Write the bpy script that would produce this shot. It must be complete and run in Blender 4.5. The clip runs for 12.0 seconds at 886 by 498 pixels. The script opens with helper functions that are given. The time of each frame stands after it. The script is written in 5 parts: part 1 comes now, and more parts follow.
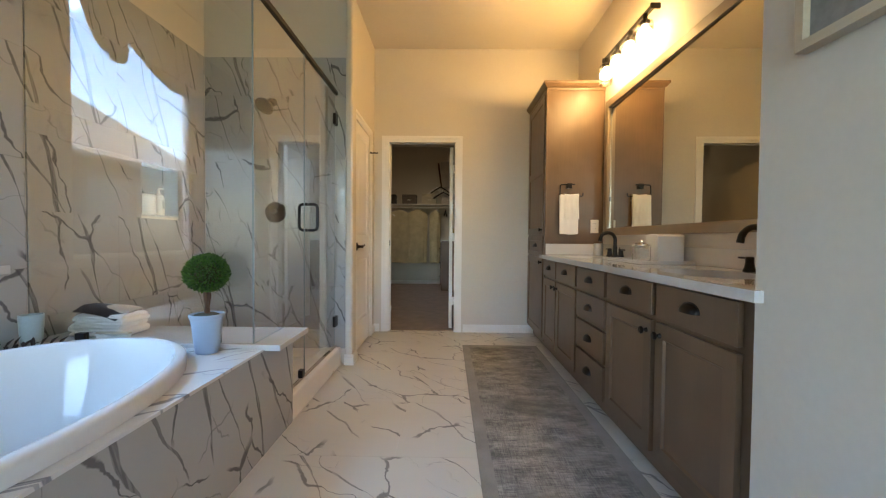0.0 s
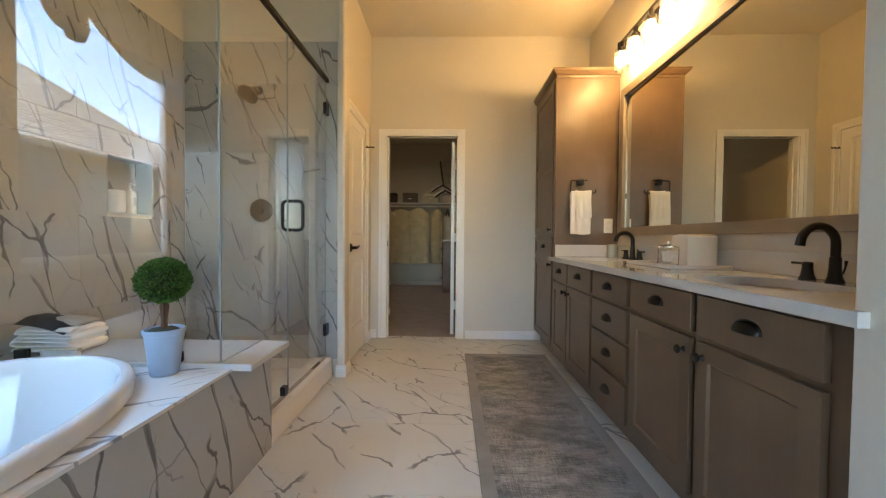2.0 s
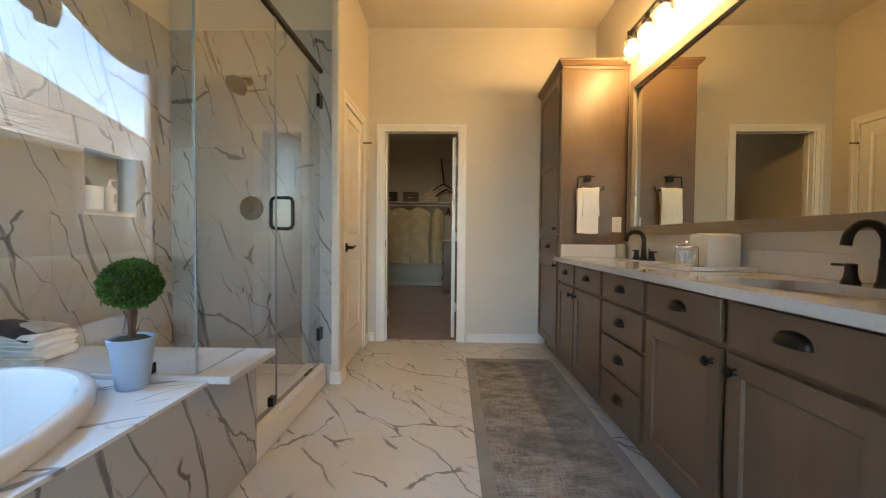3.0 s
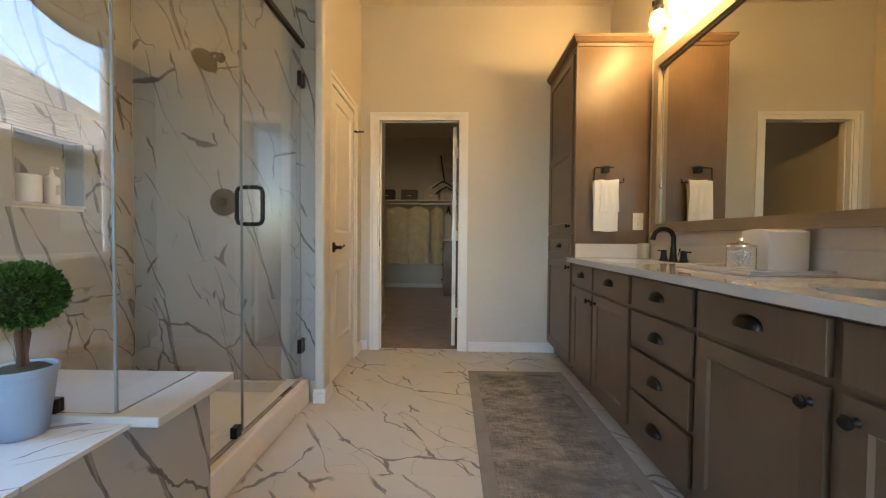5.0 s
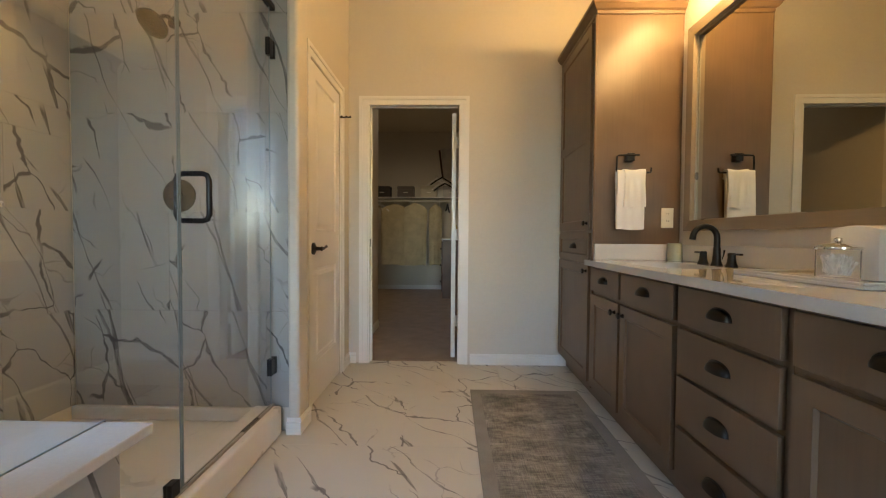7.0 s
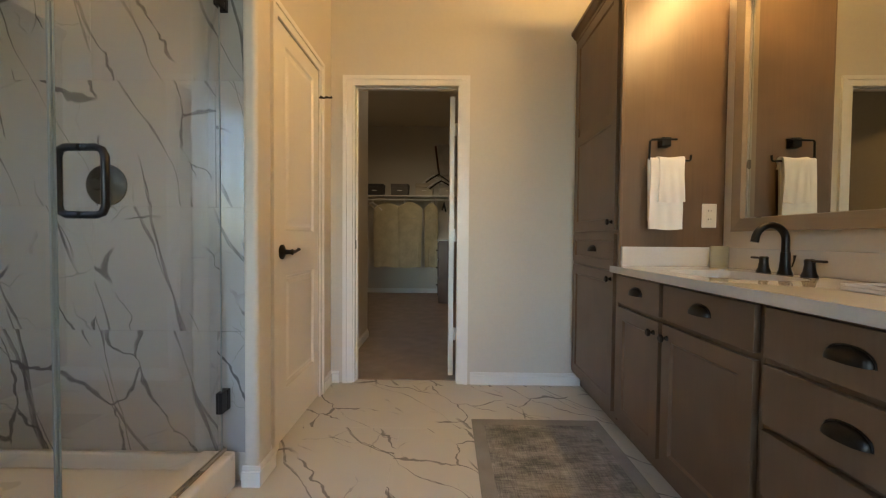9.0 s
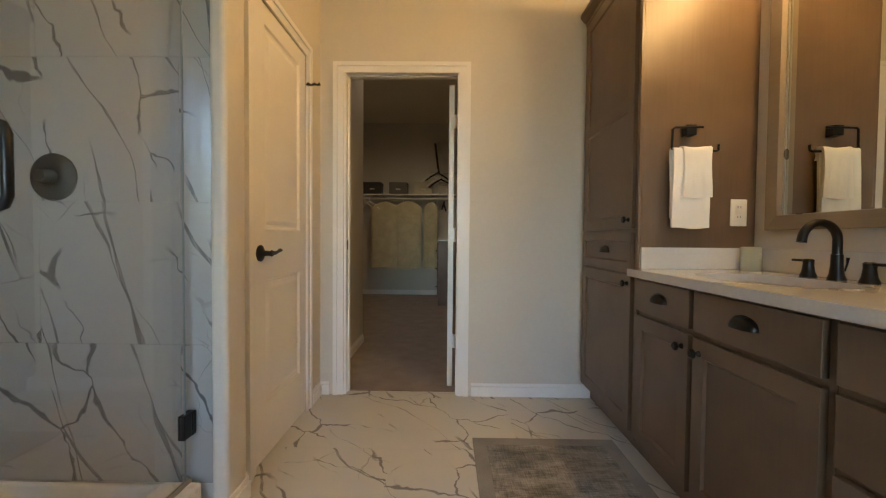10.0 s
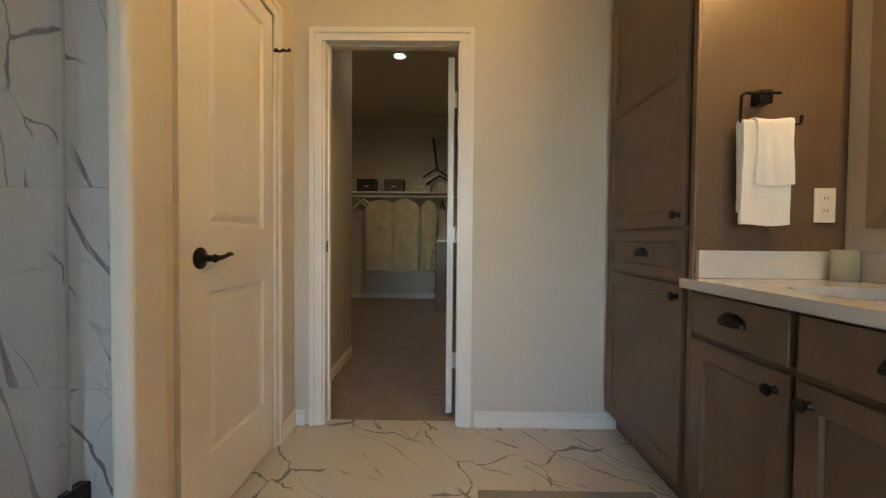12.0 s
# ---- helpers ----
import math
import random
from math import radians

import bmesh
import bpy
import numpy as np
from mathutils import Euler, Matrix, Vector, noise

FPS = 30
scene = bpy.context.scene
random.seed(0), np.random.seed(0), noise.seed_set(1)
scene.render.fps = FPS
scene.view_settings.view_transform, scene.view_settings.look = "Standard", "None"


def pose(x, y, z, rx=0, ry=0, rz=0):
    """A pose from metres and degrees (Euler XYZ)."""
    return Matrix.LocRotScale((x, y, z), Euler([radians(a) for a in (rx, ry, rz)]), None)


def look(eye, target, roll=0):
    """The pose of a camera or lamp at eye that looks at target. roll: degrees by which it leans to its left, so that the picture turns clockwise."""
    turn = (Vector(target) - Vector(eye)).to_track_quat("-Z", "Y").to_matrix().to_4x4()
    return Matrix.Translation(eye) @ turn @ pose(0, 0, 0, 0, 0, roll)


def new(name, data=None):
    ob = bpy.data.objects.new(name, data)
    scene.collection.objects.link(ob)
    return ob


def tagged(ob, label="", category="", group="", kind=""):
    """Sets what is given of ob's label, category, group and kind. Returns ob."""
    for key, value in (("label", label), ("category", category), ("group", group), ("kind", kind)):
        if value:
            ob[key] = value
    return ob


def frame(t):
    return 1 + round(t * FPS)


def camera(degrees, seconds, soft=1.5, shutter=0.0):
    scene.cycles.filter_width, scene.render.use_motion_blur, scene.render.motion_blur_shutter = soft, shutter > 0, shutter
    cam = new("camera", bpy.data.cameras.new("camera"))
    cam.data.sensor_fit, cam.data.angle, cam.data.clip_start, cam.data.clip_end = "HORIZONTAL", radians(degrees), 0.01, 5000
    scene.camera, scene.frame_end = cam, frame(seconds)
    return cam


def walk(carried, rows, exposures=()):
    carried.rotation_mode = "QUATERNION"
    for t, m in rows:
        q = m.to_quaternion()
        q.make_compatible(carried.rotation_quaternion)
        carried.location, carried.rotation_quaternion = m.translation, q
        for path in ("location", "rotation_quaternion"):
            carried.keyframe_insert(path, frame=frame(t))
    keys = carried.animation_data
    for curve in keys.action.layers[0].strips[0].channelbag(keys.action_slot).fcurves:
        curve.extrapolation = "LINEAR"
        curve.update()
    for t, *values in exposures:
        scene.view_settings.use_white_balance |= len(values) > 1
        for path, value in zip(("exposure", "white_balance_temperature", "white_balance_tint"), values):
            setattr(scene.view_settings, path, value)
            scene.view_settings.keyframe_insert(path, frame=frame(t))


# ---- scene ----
cam = camera(96.5, 12.0, soft=1.2)
PATH = [
    (0, (1.104, 1.833, 1.011), (1.08, 3.833, 0.959), 0.5),
    (0.5, (1.107, 1.895, 1.012), (1.08, 3.894, 0.961), 0.5),
    (1, (1.108, 1.959, 1.016), (1.08, 3.958, 0.964), 0.5),
    (1.5, (1.112, 2.028, 1.02), (1.079, 4.027, 0.966), 0.5),
    (2, (1.117, 2.099, 1.018), (1.079, 4.098, 0.964), 0.5),
    (2.5, (1.115, 2.171, 1.019), (1.077, 4.169, 0.962), 0.6),
    (3, (1.122, 2.25, 1.015), (1.078, 4.248, 0.96), 0.5),
    (5, (1.119, 2.592, 1.002), (1.074, 4.591, 0.949), 0.5),
    (5.5, (1.12, 2.683, 1.004), (1.076, 4.682, 0.95), 0.5),
    (6, (1.117, 2.778, 1.003), (1.075, 4.777, 0.95), 0.5),
    (6.5, (1.116, 2.873, 1.007), (1.075, 4.872, 0.949), 0.5),
    (7, (1.117, 2.974, 1.006), (1.077, 4.973, 0.948), 0.4),
    (9, (1.106, 3.382, 1.009), (1.086, 5.381, 0.954), 0.5),
    (9.5, (1.111, 3.485, 1.009), (1.091, 5.485, 0.954), 0.5),
    (10, (1.117, 3.589, 1.007), (1.094, 5.588, 0.953), 0.5),
    (10.5, (1.11, 3.691, 1.004), (1.095, 5.69, 0.951), 0.5),
    (11, (1.119, 3.793, 0.999), (1.098, 5.792, 0.948), 0.5),
    (11.5, (1.115, 3.893, 1.0), (1.098, 5.892, 0.95), 0.5),
    (12, (1.118, 3.997, 1.006), (1.1, 5.997, 0.955), 0.5),
]
walk(cam, [(t, look(eye, target, roll)) for t, eye, target, roll in PATH],
     [(0.0, 4.24), (3.0, 4.25), (6.0, 4.20), (9.0, 4.17), (12.0, 4.07)])

# ---- world, sun, lamps ----
world = bpy.data.worlds.new("sky")
scene.world = world
world.use_nodes = True
wn = world.node_tree
sky = wn.nodes.new("ShaderNodeTexSky")
sky.sky_type, sky.sun_disc = "NISHITA", False
sky.sun_elevation, sky.sun_rotation = radians(48), radians(0)
wn.nodes["Background"].inputs["Strength"].default_value = 0.15
wn.links.new(sky.outputs[0], wn.nodes["Background"].inputs["Color"])

sun = bpy.data.lights.new("sun", "SUN")
sun.energy, sun.angle, sun.color = 3.0, radians(0.5), (1.0, 0.95, 0.88)
sun_ob = new("sun", sun)
sun_ob.matrix_world = look((0, 0, 0), (-0.03, -0.66, -0.75))

BULB_Y = (5.08, 4.87, 4.66, 4.45)
LIGHT_Y = 4.765
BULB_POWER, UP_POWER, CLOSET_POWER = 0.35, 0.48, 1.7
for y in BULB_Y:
    lamp = bpy.data.lights.new("bulb_light", "POINT")
    lamp.energy, lamp.color, lamp.shadow_soft_size = BULB_POWER, (1.0, 0.55, 0.15), 0.03
    new("bulb_light", lamp).location = (2.37, y, 2.345)
    # Extra upward spot at each bulb, added to brighten ceiling and upper walls.
    lamp = bpy.data.lights.new("added_bulb_uplight", "SPOT")
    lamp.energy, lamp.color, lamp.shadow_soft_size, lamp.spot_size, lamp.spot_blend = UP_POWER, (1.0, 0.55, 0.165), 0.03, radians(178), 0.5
    new("added_bulb_uplight", lamp).matrix_world = look((2.37, y, 2.345), (1.87, y, 2.945))
lamp = bpy.data.lights.new("closet_light", "SPOT")
lamp.energy, lamp.color, lamp.shadow_soft_size, lamp.spot_size, lamp.spot_blend = CLOSET_POWER, (1.0, 0.74, 0.45), 0.06, radians(165), 0.6
new("closet_light", lamp).location = (0.58, 8.42, 2.99)


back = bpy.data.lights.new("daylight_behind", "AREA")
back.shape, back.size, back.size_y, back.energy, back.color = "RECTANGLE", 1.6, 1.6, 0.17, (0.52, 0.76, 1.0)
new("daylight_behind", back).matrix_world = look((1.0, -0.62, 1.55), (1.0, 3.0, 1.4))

front = bpy.data.lights.new("daylight_window", "AREA")
front.shape, front.size, front.size_y, front.energy, front.color = "RECTANGLE", 1.7, 0.6, 4.4, (0.28, 0.57, 1.0)
new("daylight_window", front).matrix_world = look((-1.9, 2.85, 3.12), (-0.3, 2.85, 1.0))

# ---- materials ----
class Nodes:
    """A small builder for procedural materials."""

    def __init__(self, name):
        self.mat = bpy.data.materials.new(name)
        self.mat.use_nodes = True
        self.t = self.mat.node_tree
        self.out = self.t.nodes["Principled BSDF"]

    def put(self, value, socket):
        if isinstance(value, bpy.types.NodeSocket):
            self.t.links.new(value, socket)
        elif isinstance(value, (tuple, list)) and len(value) == 3 and socket.type == "RGBA":
            socket.default_value = (*value, 1)
        else:
            socket.default_value = value

    def node(self, kind, out=0, props=None, **inputs):
        n = self.t.nodes.new(kind)
        props = props or {}
        if "operation" in props:
            n.operation = props["operation"]
        if "data_type" in props:
            n.data_type = props["data_type"]
        if "interpolation_type" in props:
            n.interpolation_type = props["interpolation_type"]
        if "feature" in props:
            n.feature = props["feature"]
        if "dimensions" in props:
            n.voronoi_dimensions = props["dimensions"]
        for key, value in inputs.items():
            socket = n.inputs[int(key[1:])] if key[0] == "i" and key[1:].isdigit() else n.inputs[key.replace("_", " ")]
            self.put(value, socket)
        return n.outputs[out]

    def coords(self, kind="Object", spread=0.0):
        co = self.node("ShaderNodeTexCoord", kind)
        if spread:
            rnd = self.node("ShaderNodeObjectInfo", "Random")
            off = self.node("ShaderNodeVectorMath", 0, {"operation": "SCALE"}, i0=(spread, spread * 0.61, spread * 0.37), Scale=rnd)
            co = self.node("ShaderNodeVectorMath", 0, {"operation": "ADD"}, i0=co, i1=off)
        return co

    def mapped(self, co, scale=(1, 1, 1), turn=(0, 0, 0)):
        return self.node("ShaderNodeMapping", 0, None, Vector=co, Scale=scale, Rotation=tuple(radians(a) for a in turn))

    def noise(self, co, scale, detail=3.0, rough=0.55, distort=0.0):
        return self.node("ShaderNodeTexNoise", 0, None, Vector=co, Scale=scale, Detail=detail, Roughness=rough, Distortion=distort)

    def math(self, op, a, b=0.0):
        return self.node("ShaderNodeMath", 0, {"operation": op}, i0=a, i1=b)

    def ramp(self, value, lo, hi, a=0.0, b=1.0):
        return self.node("ShaderNodeMapRange", 0, {"interpolation_type": "SMOOTHSTEP"}, i0=value, i1=lo, i2=hi, i3=a, i4=b)

    def mix(self, fac, a, b):
        return self.node("ShaderNodeMix", 2, {"data_type": "RGBA"}, i0=fac, i6=a, i7=b)

    def bump(self, height, strength=0.2, distance=0.002):
        self.put(self.node("ShaderNodeBump", 0, None, Height=height, Strength=strength, Distance=distance), self.out.inputs["Normal"])

    def done(self, **inputs):
        for key, value in inputs.items():
            self.put(value, self.out.inputs[key.replace("_", " ")])
        return self.mat


def simple(name, color, rough, metal=0.0, vary=0.12, scale=12.0, bump=0.15, depth=0.001, spread=5.0, **more):
    """Plain surface with blotches at a coarse and a fine scale, uneven gloss and slight relief."""
    n = Nodes(name)
    co = n.coords("Object", spread)
    big, fine = n.noise(co, scale * 0.25, 3), n.noise(co, scale * 8, 4)
    k = n.math("ADD", n.math("MULTIPLY", big, 0.6), n.math("MULTIPLY", fine, 0.4))
    lo, hi = tuple(c * (1 - vary) for c in color), tuple(min(1, c * (1 + vary)) for c in color)
    n.bump(fine, bump, depth)
    return n.done(Base_Color=n.mix(n.ramp(k, 0.3, 0.7), lo, hi), Roughness=n.ramp(big, 0.3, 0.7, rough * 0.88, min(1, rough * 1.12)),
                  Metallic=metal, **more)


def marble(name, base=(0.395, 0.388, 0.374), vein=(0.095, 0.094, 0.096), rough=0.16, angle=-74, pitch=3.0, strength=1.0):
    """White porcelain, the default base lowered for dim walls: short bold grey strokes along one direction and a broken
    net of thin branching veins; different on each tile.
    """
    n = Nodes(name)
    co = n.coords("Object", 57.0)

    def moved(seed):
        return n.node("ShaderNodeVectorMath", 0, {"operation": "ADD"}, i0=co, i1=(seed, seed * 0.7, seed * 1.3))

    def strokes(angle, per_metre, wander, bend, fine, width, broken, seed):
        th = radians(angle + 90)
        p = moved(seed)
        u = n.node("ShaderNodeVectorMath", 1, {"operation": "DOT_PRODUCT"}, i0=p, i1=(per_metre * math.cos(th), per_metre * math.sin(th), 0.35))
        u = n.math("ADD", u, n.math("MULTIPLY", n.noise(p, 1.7, 1.0), wander))
        u = n.math("ADD", u, n.math("MULTIPLY", n.noise(p, 4.3, 1.0), bend))
        u = n.math("ADD", u, n.math("MULTIPLY", n.noise(p, 11.0, 4.0, 0.6), fine))
        gap = n.math("ABSOLUTE", n.math("SUBTRACT", n.math("FRACT", u), 0.5))
        lain = n.mapped(p, turn=(0, 0, -angle))
        w = n.math("MULTIPLY", n.ramp(n.noise(n.mapped(lain, (2.6, 6, 1)), 1.0, 2), 0.38, 0.64, 0.16, 1.0), width * per_metre)
        v = n.math("SUBTRACT", 1.0, n.math("DIVIDE", gap, w))
        streak = n.ramp(n.noise(n.mapped(lain, (7, 90, 1)), 1.0, 3), 0.36, 0.58, 0.55, 1.0)
        v = n.math("MULTIPLY", n.ramp(v, 0.0, 0.35), streak)
        return n.math("MULTIPLY", v, n.ramp(n.noise(n.mapped(lain, (1.5, 5.5, 1)), 1.0, 1), broken, broken + 0.04))

    def net(angle, along, across, width, broken, seed):
        p = moved(seed)
        for scale, amount in ((3.4, 0.22), (13.0, 0.05)):
            bend = n.node("ShaderNodeTexNoise", 1, None, Vector=p, Scale=scale, Detail=3.0)
            bend = n.node("ShaderNodeVectorMath", 0, {"operation": "SUBTRACT"}, i0=bend, i1=(0.5, 0.5, 0.5))
            bend = n.node("ShaderNodeVectorMath", 0, {"operation": "SCALE"}, i0=bend, Scale=amount)
            p = n.node("ShaderNodeVectorMath", 0, {"operation": "ADD"}, i0=p, i1=bend)
        q = n.mapped(n.mapped(p, turn=(0, 0, -angle)), (along, across, 1))
        d = n.node("ShaderNodeTexVoronoi", 0, {"feature": "DISTANCE_TO_EDGE", "dimensions": "2D"}, Vector=q, Scale=1.0)
        w = n.ramp(n.noise(p, 6.0, 2), 0.35, 0.7, 0.25 * width, width)
        v = n.math("SUBTRACT", 1.0, n.math("DIVIDE", d, w))
        return n.math("MULTIPLY", n.ramp(v, 0.0, 0.6), n.ramp(n.noise(moved(seed + 5), 2.8, 2), broken, broken + 0.08))

    bold = strokes(angle, pitch, 0.45, 0.08, 0.035, 0.0150, 0.455, 3.1)
    long = strokes(angle + 10, pitch * 1.1, 0.7, 0.15, 0.06, 0.0085, 0.37, 6.3)
    thin = net(angle + 14, 1.5, 3.3, 0.034, 0.42, 8.7)
    hair = net(angle + 30, 3.2, 5.0, 0.024, 0.52, 14.9)
    cloud = n.ramp(n.noise(co, 2.4, 4), 0.35, 0.7)
    col = n.mix(n.math("MULTIPLY", cloud, 0.22), base, tuple(c * 0.84 for c in base))
    col = n.mix(n.math("MULTIPLY", hair, 0.45 * strength), col, tuple(c * 1.3 for c in vein))
    col = n.mix(n.math("MULTIPLY", thin, 0.9 * strength), col, tuple(c * 1.1 for c in vein))
    col = n.mix(n.math("MULTIPLY", long, 0.8 * strength), col, vein)
    col = n.mix(n.math("MULTIPLY", bold, 0.85 * strength), col, vein)
    n.bump(n.noise(co, 60, 2), 0.04, 0.0004)
    return n.done(Base_Color=col, Roughness=n.ramp(n.noise(co, 5, 3), 0.3, 0.7, rough * 0.85, rough * 1.25), Specular_IOR_Level=0.45)


def wood(name, a, b, rough=0.5, along=2):
    """Stained cabinet wood with fine grain along one local axis."""
    n = Nodes(name)
    co = n.coords("Object", 9.0)
    s = [95, 95, 95]
    s[along] = 4.0
    grain = n.noise(n.mapped(co, tuple(s)), 1.0, 4, 0.6)
    big = n.noise(co, 3.0, 2)
    k = n.math("ADD", n.math("MULTIPLY", grain, 0.25), n.math("MULTIPLY", big, 0.75))
    n.bump(grain, 0.08, 0.0005)
    return n.done(Base_Color=n.mix(n.ramp(k, 0.33, 0.67), a, b), Roughness=n.ramp(grain, 0.3, 0.7, rough * 0.9, rough * 1.1))


def rug_material(name):
    """Worn grey runner: broken dark dashes across a pale woven ground."""
    n = Nodes(name)
    co = n.coords()
    dash = n.noise(n.mapped(co, (16, 190, 1)), 1.0, 3, 0.65)
    warp = n.noise(n.mapped(co, (190, 14, 1)), 1.0, 3, 0.65)
    blot = n.noise(n.mapped(co, (5, 11, 1)), 1.0, 5, 0.7)
    worn = n.noise(n.mapped(co, (2, 3, 1)), 1.0, 2)
    k = n.math("ADD", n.math("ADD", n.math("MULTIPLY", dash, 0.52), n.math("MULTIPLY", warp, 0.44)), n.math("MULTIPLY", blot, 0.76))
    col = n.mix(n.ramp(k, 0.62, 1.14), (0.098, 0.100, 0.104), (0.46, 0.448, 0.41))
    col = n.mix(n.ramp(worn, 0.42, 0.62, 0.0, 0.35), col, (0.25, 0.24, 0.215))
    col = n.mix(n.ramp(n.noise(n.mapped(co, (1.6, 2.6, 1), (0, 0, 20)), 1.0, 4, 0.6), 0.5, 0.66, 0.0, 0.5), col, (0.09, 0.095, 0.095))
    weave = n.noise(co, 380, 1)
    n.bump(n.math("ADD", weave, dash), 0.5, 0.003)
    return n.done(Base_Color=col, Roughness=0.95, Specular_IOR_Level=0.1)


def fabric(name, color, scale=420.0, rough=0.95, vary=0.18):
    n = Nodes(name)
    co = n.coords("Object", 4.0)
    nap, big = n.noise(co, scale, 2), n.noise(co, 7, 3)
    k = n.math("ADD", n.math("MULTIPLY", nap, 0.5), n.math("MULTIPLY", big, 0.5))
    n.bump(nap, 0.25, 0.0015)
    return n.done(Base_Color=n.mix(n.ramp(k, 0.3, 0.7), tuple(c * (1 - vary) for c in color), tuple(min(1, c * (1 + vary)) for c in color)),
                  Roughness=rough, Specular_IOR_Level=0.15, Sheen_Weight=0.15)


def glass(name, tint=(0.97, 1.0, 0.985), rough=0.0, ior=1.53):
    return Nodes(name).done(Base_Color=tint, Roughness=rough, Transmission_Weight=1.0, IOR=ior)


def glow(name, color, strength):
    return Nodes(name).done(Base_Color=(0.9, 0.9, 0.9), Emission_Color=color, Emission_Strength=strength, Roughness=0.4)


def leafy(name):
    n = Nodes(name)
    rnd = n.node("ShaderNodeNewGeometry", "Random Per Island")
    return n.done(Base_Color=n.mix(rnd, (0.014, 0.045, 0.006), (0.075, 0.16, 0.02)), Roughness=0.5, Specular_IOR_Level=0.35)


def brickwork(name):
    """Dark tan brick with paler joints, on walls that face x."""
    n = Nodes(name)
    co = n.coords()
    axes = n.node("ShaderNodeSeparateXYZ", 1, None, Vector=co), n.node("ShaderNodeSeparateXYZ", 2, None, Vector=co)
    flat = n.node("ShaderNodeCombineXYZ", 0, None, X=axes[0], Y=axes[1])
    col = n.node("ShaderNodeTexBrick", 0, None, Vector=flat, Scale=1.0, Color1=(0.048, 0.038, 0.032), Color2=(0.078, 0.063, 0.053), Mortar=(0.12, 0.11, 0.10),
                 Mortar_Size=0.010, Brick_Width=0.24, Row_Height=0.085)
    grit = n.noise(co, 18.0, 4)
    return n.done(Base_Color=n.mix(n.ramp(grit, 0.3, 0.7, 0.0, 0.3), col, (0.06, 0.05, 0.045)), Roughness=0.9)


M_WALL = simple("wall_paint", (0.62, 0.57, 0.49), 0.75, vary=0.03, scale=6, bump=0.12, depth=0.0008, spread=0)
M_CEIL = simple("ceiling_paint", (0.72, 0.655, 0.545), 0.85, vary=0.03, scale=6, bump=0.2, depth=0.001, spread=0)
M_TRIM = simple("trim_paint", (0.78, 0.76, 0.72), 0.35, vary=0.03, scale=10, bump=0.04)
# Same marble twice: wall base lowered for dimness, deck base paled for window daylight.
M_MARBLE_DIM = marble("marble_tile_dim")
M_DECK_LIT = marble("marble_deck_lit", base=(0.66, 0.66, 0.655), vein=(0.19, 0.20, 0.23), rough=0.2, angle=28, pitch=3.2)
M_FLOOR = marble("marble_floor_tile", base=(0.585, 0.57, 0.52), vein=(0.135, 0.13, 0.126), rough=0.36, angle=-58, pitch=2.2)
M_GROUT = simple("grout", (0.62, 0.60, 0.56), 0.85)
M_QUARTZ = simple("white_quartz", (0.56, 0.552, 0.535), 0.05, vary=0.05, scale=14, bump=0.02)
M_ACRYL = simple("white_acrylic", (0.64, 0.645, 0.645), 0.05, vary=0.015, bump=0.01)
M_PAN = simple("cream_shower_pan", (0.74, 0.70, 0.64), 0.3, vary=0.03, bump=0.03)
M_CAB = wood("stained_cabinet_wood", (0.122, 0.077, 0.046), (0.165, 0.105, 0.063), 0.34)
M_CABIN = simple("cabinet_shadow_gap", (0.05, 0.04, 0.035), 0.8)
M_BRONZE = simple("oil_rubbed_bronze", (0.018, 0.015, 0.013), 0.38, metal=0.6, vary=0.25, scale=30)
M_BLACK = simple("matte_black_metal", (0.015, 0.014, 0.014), 0.35, metal=0.5, vary=0.2, scale=30)
M_MIRROR = Nodes("mirror_silver").done(Base_Color=(0.62, 0.61, 0.54), Metallic=1.0, Roughness=0.004)
M_FRAME = wood("taupe_frame_wood", (0.22, 0.17, 0.115), (0.29, 0.225, 0.155), 0.42, along=1)
M_BEAD = simple("silver_bead", (0.42, 0.37, 0.30), 0.3, metal=0.7, vary=0.08)
M_GLASS = glass("clear_glass", (0.965, 0.985, 0.98))
M_EDGE = simple("pale_glass_edge", (0.20, 0.245, 0.255), 0.4, vary=0.04, bump=0.0)
M_JAR = glass("thin_jar_glass", (0.99, 0.99, 0.985), ior=1.12)
M_SHADE = glass("shade_glass", (1.0, 0.97, 0.92))
M_SHADE.node_tree.nodes["Principled BSDF"].inputs["Alpha"].default_value = 0.5
M_BULB = glow("lit_bulb", (1.0, 0.72, 0.38), 2.2)
M_DOWN = glow("lit_downlight", (1.0, 0.88, 0.68), 0.6)
M_RUG = rug_material("worn_grey_weave")
M_RUGB = fabric("grey_rug_border", (0.25, 0.243, 0.222))
M_TOWEL = fabric("white_terry", (0.80, 0.785, 0.75), vary=0.05)
M_CHAR = fabric("charcoal_cloth", (0.035, 0.035, 0.045))
M_LINEN = fabric("grey_linen", (0.5, 0.47, 0.43))
M_VALANCE = fabric("cream_valance_cloth", (0.55, 0.47, 0.36), 160)
M_ROBE = fabric("cream_robe_cloth", (0.54, 0.475, 0.31), 120)
M_CARPET = fabric("brown_carpet", (0.26, 0.205, 0.16), 260)
M_POT = simple("pale_blue_glazed_pot", (0.31, 0.385, 0.50), 0.5, vary=0.05, scale=30)
M_LEAF = leafy("boxwood_leaf")
M_BARK = wood("brown_bark", (0.06, 0.03, 0.016), (0.17, 0.085, 0.045), 0.85)
M_MOSS = simple("brown_moss", (0.055, 0.048, 0.022), 0.95, vary=0.5, scale=60, bump=0.6, depth=0.004)
M_PLATE = simple("ivory_plastic", (0.75, 0.71, 0.62), 0.35, vary=0.02)
